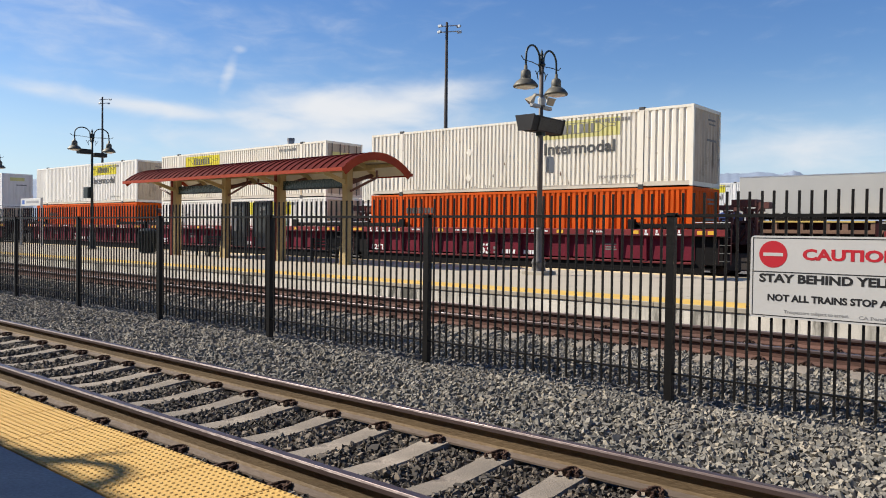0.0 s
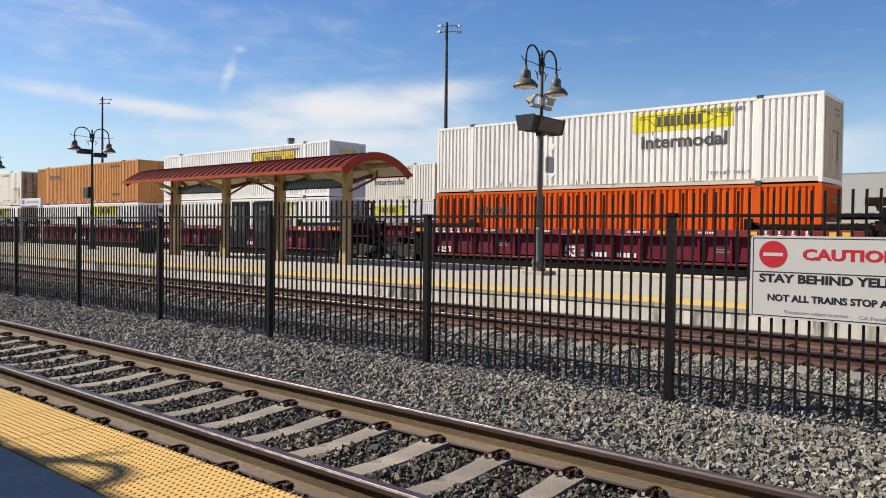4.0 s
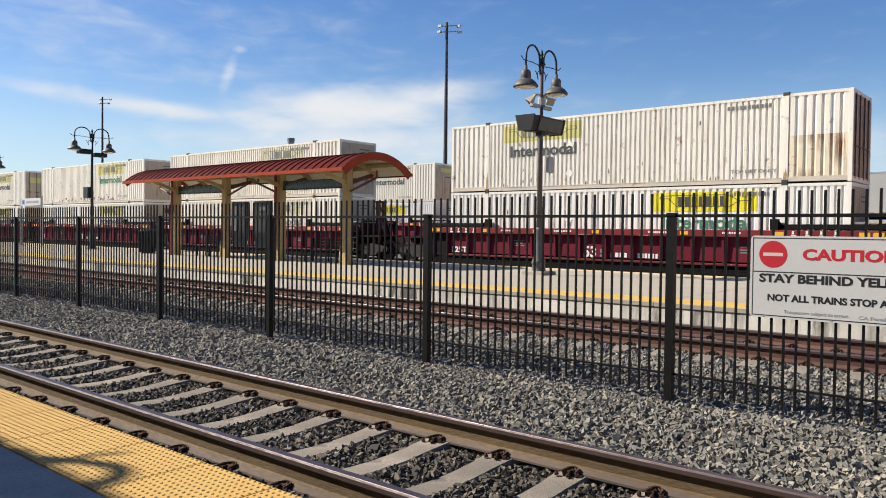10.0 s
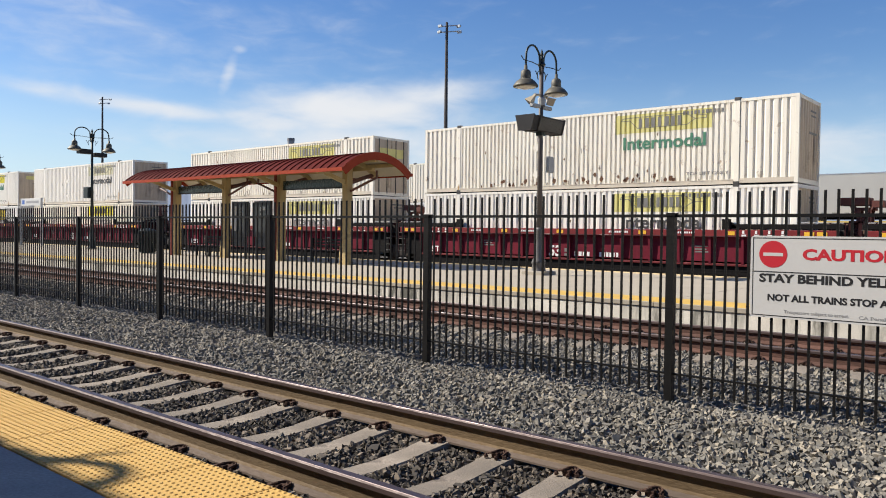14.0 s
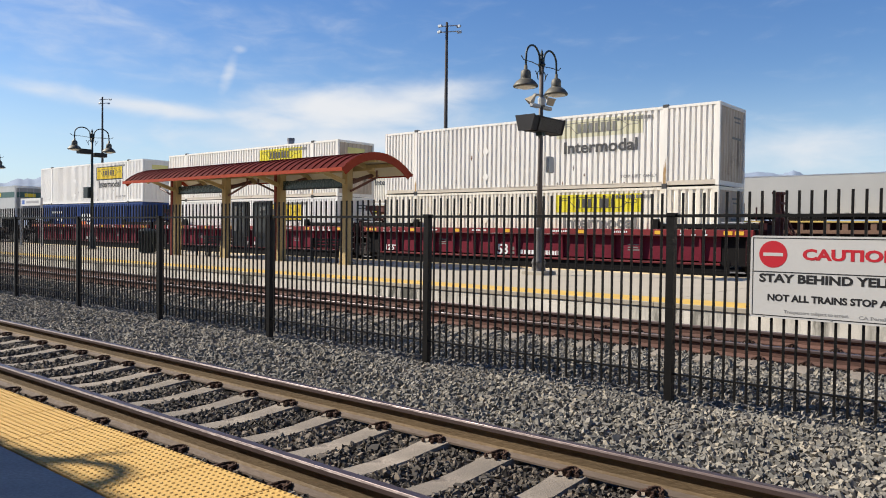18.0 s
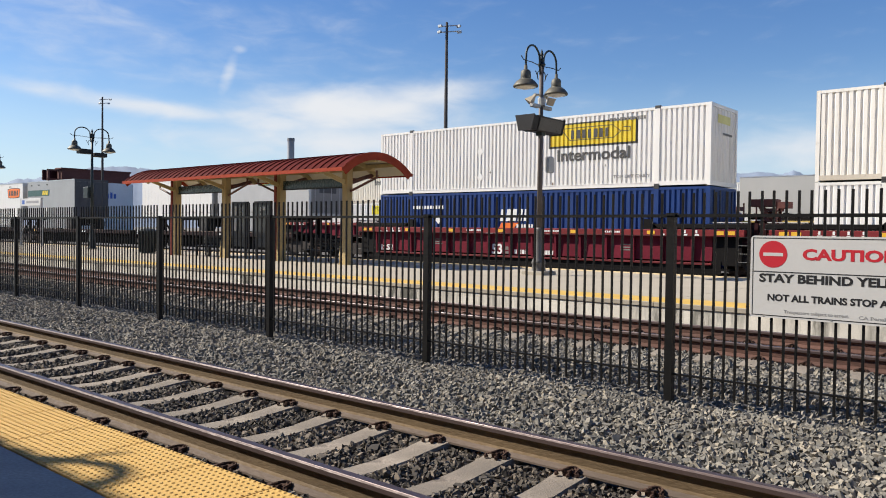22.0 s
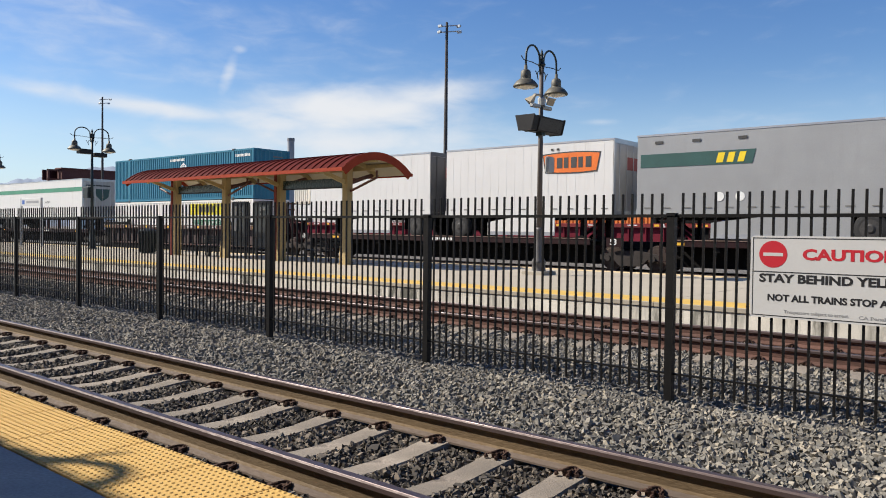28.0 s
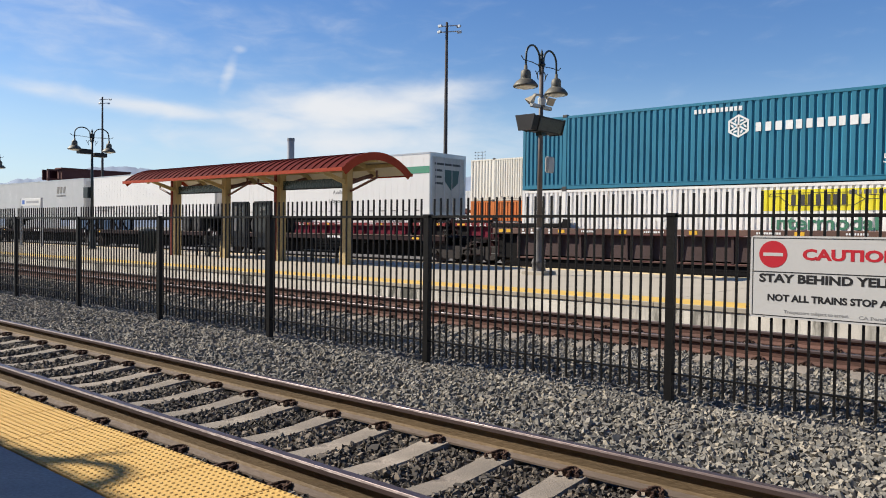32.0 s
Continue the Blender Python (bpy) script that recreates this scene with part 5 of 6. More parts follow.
def end_platform_mesh(reach):
    """The end over a truck, running outwards along x from 0."""
    bm = boxes((0.0, reach, 0.95, 1.65, 0.78, 1.12), (0.0, min(reach, 2.0), 0.0, 2.6, 1.1, 1.18), (0.0, 0.14, 0.0, 2.6, 0.5, 1.8),
               (0.55, 0.66, 0.1, 0.2, 1.18, 1.9), (0.55, 0.66, 2.4, 2.5, 1.18, 1.9), (0.55, 0.66, 0.1, 2.5, 1.84, 1.92))
    if reach > 2:
        box(bm, reach - 0.35, reach, 1.1, 1.5, 0.72, 1.0)
        box(bm, reach - 1.3, reach - 1.15, 0.1, 2.5, 0.85, 1.1)
        sweep(bm, [(reach - 0.2, 1.5, 0.75), (reach - 0.1, 1.6, 0.45), (reach + 0.02, 1.55, 0.5)], 0.035, 6)
    return bm


def stand_mesh():
    bm = boxes((-0.17, 0.17, 1.0, 1.62, 2.84, 2.92), (-0.08, 0.08, 1.06, 1.16, 1.15, 2.85), (-0.08, 0.08, 1.46, 1.56, 1.15, 2.85), (-0.12, 0.12, 1.04, 1.58, 2.5, 2.58))
    for y in (1.11, 1.51):
        tube(bm, (-0.05, y, 2.5), (0.6, y, 1.2), 0.045, None, 6)
    tube(bm, (0, 1.1, 2.6), (0, 1.52, 1.6), 0.035, None, 6)
    return bm


def low_stand_mesh():
    """A collapsible hitch: a box head, a lower plate beside it and crossed struts."""
    bm = soft_box(-0.62, 0.26, 0.98, 1.62, 2.42, 2.68, 0.02)
    box(bm, 0.262, 0.66, 1.02, 1.58, 2.36, 2.58)
    box(bm, -0.3, 0.4, 1.1, 1.5, 2.26, 2.361)
    for x in (-0.12, 0.2):
        for y in (1.02, 1.5):
            box(bm, x, x + 0.1, y, y + 0.08, 1.15, 2.3)
    for y in (1.06, 1.54):
        tube(bm, (-0.45, y, 1.2), (0.36, y, 2.38), 0.045, None, 6)
        tube(bm, (0.5, y, 1.2), (-0.3, y, 2.42), 0.045, None, 6)
    return bm


def ladder_mesh():
    bm = bmesh.new()
    for x in (0, 0.42):
        box(bm, x, x + 0.04, -0.2, -0.16, 0.4, 1.85)
    return bm


def ladder(c, paint, at):
    l = part("ladder", shared("ladder", ladder_mesh), paint, c, at=at)
    for i in range(5):
        part("rung", shared("rung", lambda: boxes((0.04, 0.42, -0.2, -0.18, 0, 0.018))), MARK_GREY, l, at=(0, 0, 0.5 + i * 0.28))


def well_car(label, paint, right, left, ribs=1.12, number=True):
    """A well car; right and left: how far its ends reach past the container."""
    c = thing("well_car", label, "rail car", "cars of the freight train")
    for k, y in ((0, 0.0), (1, WIDE)):
        s = part("side", shared(("well_side", ribs), lambda: well_side_mesh(ribs)), paint, c)
        # chords take a lighter copy of the side paint, sunlight put into the colour
        light = MAROON_LIT if paint is MAROON else BROWN_LIT
        part("top_chord", shared("top_chord", chord_mesh), light, s)
        part("bottom_chord", shared("bottom_chord", lambda: soft_box(-16.3, 0.15, -0.14, -0.06, 0.36, 0.44, 0.012)), light, s)
        # added black sheet standing in for the shade beneath the car
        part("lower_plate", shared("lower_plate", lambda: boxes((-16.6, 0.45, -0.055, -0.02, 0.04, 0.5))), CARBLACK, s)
        # thin strips with the flange glint in their colour
        for z, y in ((1.375, -0.264), (0.412, -0.142)):
            part("worn_edge", shared(("worn_edge", z), lambda: boxes((-16.1, 0.0, y, y + 0.02, z - 0.012, z + 0.012))), EDGE_GLINT, s, "broken pale line painted as an edge glint")
        for at, turn in (((-2.05, 0, 0), 1), ((-14.1, -0.26, 0), -1)):
            part("end_rail", shared(("end_rail", turn), lambda: end_rail_mesh() if turn > 0 else mirrored(end_rail_mesh())), CARBLACK, s, "black end rail with a stop block", at=(at[0], 0, 0))
        if k:
            s.matrix_local = Matrix.Translation((-LEN, WIDE, 0)) @ Matrix.Rotation(math.pi, 4, "Z")
    part("floor", shared("well_floor", lambda: boxes((-16.9, 0.75, -0.06, WIDE + 0.06, 0.17, 0.235))), CARBLACK, c)
    for reach, sgn in ((right, 1), (left, -1)):
        o = part("end_platform", shared(("end_platform", round(reach, 2)), lambda: end_platform_mesh(reach - 0.95)), END_DK, c, "dark car end over the truck")
        if sgn > 0:
            o.location = (0.95, 0, 0)
        else:
            o.matrix_local = Matrix.Translation((-LEN - 0.95, WIDE, 0)) @ Matrix.Rotation(math.pi, 4, "Z")
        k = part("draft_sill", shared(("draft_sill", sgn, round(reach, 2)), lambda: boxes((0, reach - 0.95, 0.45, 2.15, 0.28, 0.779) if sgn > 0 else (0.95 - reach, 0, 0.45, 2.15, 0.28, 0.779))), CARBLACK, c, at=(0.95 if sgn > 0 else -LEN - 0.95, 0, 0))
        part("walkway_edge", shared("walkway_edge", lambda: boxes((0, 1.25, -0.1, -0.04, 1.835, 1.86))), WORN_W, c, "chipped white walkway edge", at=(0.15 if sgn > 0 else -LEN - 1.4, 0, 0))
        # added black filler for the dark open space below the car end
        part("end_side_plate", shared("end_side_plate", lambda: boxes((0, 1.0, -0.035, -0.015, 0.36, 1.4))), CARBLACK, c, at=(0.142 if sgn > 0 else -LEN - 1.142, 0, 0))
        for dx in (0.3, 0.68):
            part("reflector", shared("reflector", lambda: boxes((0, 0.3, -0.268, -0.26, 1.42, 1.55))), YEL, c, "yellow reflector", at=(dx if sgn > 0 else -LEN - dx - 0.3, 0, 0))
        ladder(c, END_DK, (1.02 if sgn > 0 else -LEN - 1.5, 0.02, 0))
        part("hand_brake", shared("hand_brake", lambda: lathe(bmesh.new(), (0, -0.1, 1.5), [(0, 0.2), (0.03, 0.22), (0.05, 0.2)], 14, (0, 1, 0))), TRUCK, c, at=(1.2 if sgn > 0 else -LEN - 1.2, 0.25, 0))
    part("hitch_stand", shared("hitch_stand", stand_mesh) if right > 2 else shared("low_hitch_stand", low_stand_mesh), STAND, c, "rust-red hitch stand", at=(min(right, 1.69) - 0.05, 0, 0))
    truck(c, 1.69 if right < 2 else 2.0)
    if left > 2:
        truck(c, -LEN - 2.0)
    for x in (-2.2, -5.4, -8.9, -11.6, -14.25):
        part("reflector", shared("reflector", None), YEL, c, "yellow reflector", at=(x, 0, 0))
    for x, n in ((-3.9, 4), (-6.6, 5), (-10.6, 5), (-13.2, 4)):
        part("stencil_bars", shared(("stencil", n), lambda: bars(n * 2, 0.16 * n, 0.07, 0, n)), MARK_W, c, at=(x, -0.26, 1.46))
    for x0 in (-1.65, -15.95):
        for k in range(4):
            part("stencil_stroke", shared("stencil_stroke", lambda: boxes((0, 0.07, -0.006, 0, 0.0, 0.11))), MARK_W, c, at=(x0 + 0.42 * k, -0.26, 1.47))
            part("stencil_mark", shared("stencil_mark", lambda: boxes((0, 0.15, -0.006, 0, 0.0, 0.06))), MARK_W, c, at=(x0 + 0.42 * k - 0.02, -0.26, 1.385))
    if number:
        part("lettering", words("53", 0.58, 0.003, 0.03), MARK_W, c, at=(-9.38, -0.058, 0.51))
        part("stencil_bars", shared("stencil_53", lambda: boxes((0, 0.22, -0.006, 0, 0, 0.1), (0, 0.22, -0.006, 0, 0.16, 0.3))), MARK_GREY, c, at=(-8.65, -0.056, 0.52))
        part("number_bars", shared("car_number", lambda: bars(4, 0.75, 0.17, 0, 12)), MARK_W, c, at=(-8.2, -0.056, 0.53))
        part("number_bars", shared("car_number2", lambda: bars(6, 0.85, 0.17, 0, 13)), MARK_W, c, at=(-7.1, -0.056, 0.53))
        t = part("lettering", words("125T", 0.34, 0.003, 0.03), MARK_W, c, at=(-16.08, -0.058, 0.52))
        stretch_to(t, 0.85)
        part("stencil_bars", shared("stencil_block", lambda: boxes((0, 0.5, -0.006, 0, 0, 0.05), (0, 0.42, -0.006, 0, 0.09, 0.14), (0, 0.46, -0.006, 0, 0.2, 0.24))), MARK_GREY, c, at=(-3.35, -0.056, 0.8))
        part("stencil_bars", shared("stencil_block", None), MARK_GREY, c, at=(-12.65, -0.056, 0.85))
    return c


# trailers
def trailer_shell(L, top):
    return soft_box(-L, 0, 0, 2.59, 2.17, top, 0.03, 2)


def wheel_pair_mesh():
    bm = bmesh.new()
    for y in (0.02, 0.36):
        lathe(bm, (0, y, 0), [(0, 0.36), (0.02, 0.46), (0.06, 0.5), (0.24, 0.5), (0.28, 0.46), (0.3, 0.36)], 22, (0, 1, 0))
    return bm


def trailer(label, L, paint, axles, skirt=None, end=None, marks=None, top=5.05):
    c = thing("semi_trailer", label, "trailer", "trailers of the freight train")
    part("body", shared(("trailer_body", L, top), lambda: trailer_shell(L, top)), paint, c)
    n = round(L / 0.405)
    for i in range(1, n if paint not in (TR_GREY, TR_DULL) else 1):
        for y in (-0.003, 2.585):
            part("seam", shared(("trailer_seam", top), lambda: boxes((-0.009, 0.009, 0, 0.008, 2.335, top - 0.07))), paint, c, at=(-L * i / n, y, 0))
    part("top_rail", boxes((-L - 0.004, 0.004, -0.012, 0.02, top - 0.065, top + 0.005), (-L - 0.004, 0.004, 2.57, 2.602, top - 0.065, top + 0.005)), TR_RAIL, c)
    part("bottom_rail", boxes((-L - 0.004, 0.004, -0.014, 0.02, 2.15, 2.33), (-L - 0.004, 0.004, 2.57, 2.604, 2.15, 2.33)), paint, c)
    part("reflective_tape", boxes(*[(x, x + 0.28, -0.017, -0.013, 2.36, 2.4) for x in [-L + 0.3 + 0.75 * k for k in range(int(L / 0.75))]]), MARK_GREY, c)
    trim = TR_DARK if end is TR_DARK else TR_RAIL
    part("rear_frame", boxes((0.001, 0.03, -0.01, 0.14, 2.15, top + 0.005), (0.001, 0.03, 2.45, 2.6, 2.15, top + 0.005), (0.001, 0.03, 0.14, 2.45, top - 0.18, top + 0.005), (0.001, 0.03, 0.14, 2.45, 2.15, 2.3)), trim, c)
    for y in (0.15, 1.3):
        d = part("rear_door", soft_box(0.001, 0.022, y, y + 1.14, 2.31, top - 0.19, 0.006), end or paint, c)
        for dy in (0.25, 0.85):
            part("lock_rod", shared(("trailer_rod", top), lambda: tube(bmesh.new(), (0.035, 0, 2.3), (0.035, 0, top - 0.18), 0.018, None, 6)), trim, d, at=(0, y + dy, 0))
    part("chassis", boxes((-L + 0.4, -0.3, 0.8, 0.95, 1.95, 2.16), (-L + 0.4, -0.3, 1.65, 1.8, 1.95, 2.16)), CARBLACK, c)
    for x in axles:
        ax = part("axle", boxes((x - 0.08, x + 0.08, 0.1, 2.5, 1.6, 1.72), (x - 0.5, x + 0.5, 0.75, 0.85, 1.68, 1.96), (x - 0.5, x + 0.5, 1.75, 1.85, 1.68, 1.96)), CARBLACK, c)
        for y in (0.0, 1.93):
            w = part("wheel", shared("trailer_wheel", wheel_pair_mesh), TYRE, ax, at=(x, y, 1.66))
        part("hub", shared("trailer_hub", lambda: lathe(bmesh.new(), (0, 0, 0), [(0, 0.1), (0.03, 0.16), (0.04, 0.3), (0.08, 0.34)], 18, (0, 1, 0))), HUBM, ax, "dusty grey wheel rim", at=(x, -0.02, 1.66))
    nose = -L + 1.6 if sum(axles) / len(axles) > -L / 2 else -1.6
    for y in (0.45, 2.0):
        part("landing_leg", boxes((nose - 0.06, nose + 0.06, y, y + 0.12, 1.3, 2.16), (nose - 0.15, nose + 0.15, y - 0.05, y + 0.17, 1.17, 1.31)), CARBLACK, c)
    part("mudguard", boxes((axles[0] - 0.7, axles[0] - 0.67, 0.05, 2.5, 1.5, 2.16)), CARBLACK, c)
    if skirt:
        a, b = skirt
        pr = [(a, 1.3), (b, 1.3)] + [(b + (a - b) * k / 8, 2.16 - 0.32 * (k / 8) ** 2) for k in range(9)]
        # skirts of silver trailers are a darker grey, shade put into their colour
        part("side_skirt", prism(bmesh.new(), pr, "y", 0.02, 0.05), TR_DULL if paint in (TR_GREY, TR_DULL) else TR_WHITE, c, "pale side skirt")
        part("skirt_band", boxes((a + 0.02, b - 0.02, 0.012, 0.02, 1.3, 1.45)), TR_SKIRT, c, "grey band along the skirt")
    if marks:
        marks(c, L)
    return c


def stripe_marks(c, x0, x1, lx):
    sl = 0.12
    part("stripe", prism(bmesh.new(), [(x0, 3.86), (x1 - (sl if x1 < -0.1 else 0), 3.86), (x1, 4.34), (x0 + (sl if x0 > -8 else 0), 4.34)], "y", -0.012, -0.001), TR_GREEN, c, "dark green stripe")
    part("logo", bars(3, 1.1, 0.34, 0.25, 41), LOGO_Y, c, "slanted yellow block logo", at=(lx, -0.012, 3.93))


def t1_marks(c, L):
    stripe_marks(c, -4.4, 0.0, -4.0)
    part("end_stripe", boxes((0.031, 0.035, 0.15, 2.44, 3.86, 4.34)), TR_GREEN, c)
    part("end_logo", boxes((0.036, 0.039, 0.8, 1.7, 3.93, 4.23)), LOGO_Y, c)
    part("end_plate", boxes((0.031, 0.035, 0.7, 1.9, 3.4, 3.7)), TR_DARK, c)


def t3_marks(c, L):
    stripe_marks(c, -8.55, -4.4, -5.75)
    for x in (-8.0, -6.6, -5.0):
        part("marker_lamp", boxes((x, x + 0.3, -0.02, -0.012, 4.7, 4.8)), MARK_DK, c)
    for x in (-5.6, -4.9):
        part("placard_holder", lathe(bmesh.new(), (x, -0.012, 2.75), [(0, 0.16), (0.012, 0.16)], 12, (0, 1, 0)), MARK_W, c)


def orange_panel(x0):
    def put(c, L):
        def barrel(g):
            up = [(x0 + 1.275 + (1.275 + g) * q, 4.6 + g - 0.07 * q * q) for q in (-1, -0.75, -0.5, -0.25, 0, 0.25, 0.5, 0.75, 1)]
            down = [(x0 + 1.275 + (1.13 + g) * q, 3.82 - g + 0.05 * q * q) for q in (1, 0.5, 0, -0.5, -1)]
            return up + down
        pr = barrel(0.0)
        part("sign_border", prism(bmesh.new(), barrel(0.05), "y", -0.012, -0.001), MARK_DK, c)
        s = part("sign_panel", prism(bmesh.new(), pr, "y", -0.016, -0.0125), LOGO_O, c, "orange panel with dark bars")
        for k in range(6):
            part("sign_bar", shared(("trailer_sign_bar", k % 2), lambda: boxes((0, (0.2, 0.25)[k % 2], -0.006, 0, 0, 0.42))), MARK_DK, s, at=(x0 + 0.32 + 0.325 * k, -0.016, 4.0))
        for x in (x0 + 0.35, x0 + 0.62):
            part("marker_lamp", boxes((x, x + 0.12, -0.022, -0.012, 4.72, 4.8)), MARK_DK, c)
        part("end_sign", boxes((0.031, 0.036, 1.0, 2.2, 3.9, 4.4)), mat("end_sign_red", (0.35, 0.07, 0.05), 0.6), c)
    return put


def t6_marks(c, L):
    part("stripe", boxes((-L + 0.02, -0.02, -0.012, -0.001, 4.1, 4.42)), TR_GREEN2, c, "green stripe")
    t = part("lettering", words("Available", 0.3, 0.002), MARK_GREY, c, at=(-6.6, -0.004, 3.25))
    t = part("lettering", words("Liftgate Service", 0.3, 0.002), MARK_GREY, c, at=(-6.9, -0.004, 2.8))
    part("end_logo", prism(bmesh.new(), [(1.0, 4.3), (2.1, 4.3), (2.0, 3.7), (1.5, 3.35), (1.05, 3.75)], "x", 0.023, 0.03), TR_GREEN, c, "dark green shield emblem")
    part("end_bars", boxes((0.023, 0.03, 0.3, 2.2, 4.5, 4.6), (0.023, 0.03, 0.35, 0.85, 4.2, 4.3), (0.023, 0.03, 0.35, 0.8, 3.9, 4.0), (0.023, 0.03, 0.35, 0.9, 3.6, 3.7)), MARK_DK, c)


def t7_marks(c, L):
    part("stencil_bars", bars(12, 2.4, 0.12, 0, 61), MARK_GREY, c, at=(-L + 0.6, -0.006, 2.75))
    part("stencil_bars", bars(9, 1.6, 0.12, 0, 62), MARK_GREY, c, at=(-L + 0.6, -0.006, 2.55))


def t8_marks(c, L):
    part("logo", bars(3, 1.7, 0.5, 0.25, 41), MARK_GREY, c, at=(-4.6, -0.008, 4.0))
    part("logo_line", bars(10, 1.6, 0.1, 0, 63), MARK_GREY, c, at=(-4.6, -0.008, 3.75))


def spine_car(label, x0, x1, hitches, trucks):
    """A spine car reaching from x0 to x1: a centre beam with side decks for the trailer wheels."""
    c = thing("spine_car", label, "rail car", "cars of the freight train")
    cy = TRUCK_Y
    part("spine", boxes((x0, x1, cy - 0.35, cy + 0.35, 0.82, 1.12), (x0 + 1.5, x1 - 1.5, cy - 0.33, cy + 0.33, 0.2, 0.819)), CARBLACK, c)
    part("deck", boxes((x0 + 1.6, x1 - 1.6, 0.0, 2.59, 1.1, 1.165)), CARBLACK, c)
    for y in (-0.06, 2.57):
        s = part("side_sill", boxes((x0 + 1.6, x1 - 1.6, y, y + 0.08, 0.98, 1.2)), SPINE_DK, c, "dark maroon side sill")
        part("sill_lip", boxes((x0 + 1.6, x1 - 1.6, y - 0.02, y + 0.1, 1.2, 1.228)), DECK_EDGE, s, "worn bright deck edge")
    n = int((x1 - x0 - 3.4) / 1.5)
    for i in range(n):
        x = x0 + 1.8 + i * 1.5
        part("cross_bearer", shared("cross_bearer", lambda: boxes((0, 0.14, 0.02, 2.57, 0.8, 1.099))), CARBLACK, c, at=(x, 0, 0))
    for x in hitches:
        h = part("hitch_stand", shared("trailer_hitch", lambda: boxes((-0.4, 0.4, 0.75, 1.85, 1.95, 2.04), (-0.1, 0.12, 0.9, 1.04, 1.11, 1.96), (-0.1, 0.12, 1.55, 1.69, 1.11, 1.96))), SPINE_DK, c, "dark trailer hitch", at=(x, 0, 0))
        d = 1 if x < (x0 + x1) / 2 else -1
        for y in (0.97, 1.62):
            part("strut", tube(bmesh.new(), (x, y, 1.9), (x + d * 0.95, y, 1.13), 0.06, None, 6), SPINE_DK, h, at=(-x, 0, 0))
    for x in trucks:
        truck(c, x)
        b = part("brake_beam", boxes((x - 1.5, x - 1.42, 0.1, 2.5, 0.75, 0.95), (x + 1.42, x + 1.5, 0.1, 2.5, 0.75, 0.95)), SPINE_DK, c)
        part("end_plate", boxes((x - 0.9, x - 0.2, -0.03, 0.02, 0.92, 1.26)), SPINE_DK, b, "small maroon number plate")
        t = part("lettering", words("53", 0.3, 0.003, 0.02), MARK_W, c, at=(x - 0.75, -0.035, 1.0))
        sweep_hose = [(x + 1.6, 0.3, 1.0), (x + 1.75, 0.25, 0.6), (x + 1.9, 0.3, 0.55), (x + 2.05, 0.35, 0.9)]
        part("air_hose", sweep(bmesh.new(), sweep_hose, 0.03, 6), CARBLACK, c)
        part("step", boxes((x + 1.2, x + 1.75, 0.02, 0.2, 0.42, 0.45), (x + 1.2, x + 1.23, 0.05, 0.08, 0.42, 1.1), (x + 1.72, x + 1.75, 0.05, 0.08, 0.42, 1.1)), SPINE_DK, c)
        part("reflector", shared("spine_reflector", lambda: boxes((0, 0.45, -0.066, -0.06, 0, 0.1))), YEL, c, "yellow reflector", at=(x + 1.75 if x + 2.3 < x1 else x - 2.2, 0.0, 1.03))
    mid = (x0 + x1) / 2
    part("number_bars", bars(8, 1.3, 0.12, 0, 71), MARK_W, c, at=(mid + 0.1, -0.062, 1.03))
    return c


SPEED = (161.55148, -11.21291, -5.22039, 1.99155, 2.02794, -0.87652)


def run(t):
    """How far the train has rolled at t seconds."""
    return sum(c * ((t / 16 - 1) ** (k + 1) - (-1) ** (k + 1)) for k, c in enumerate(SPEED))


ROLLING = []
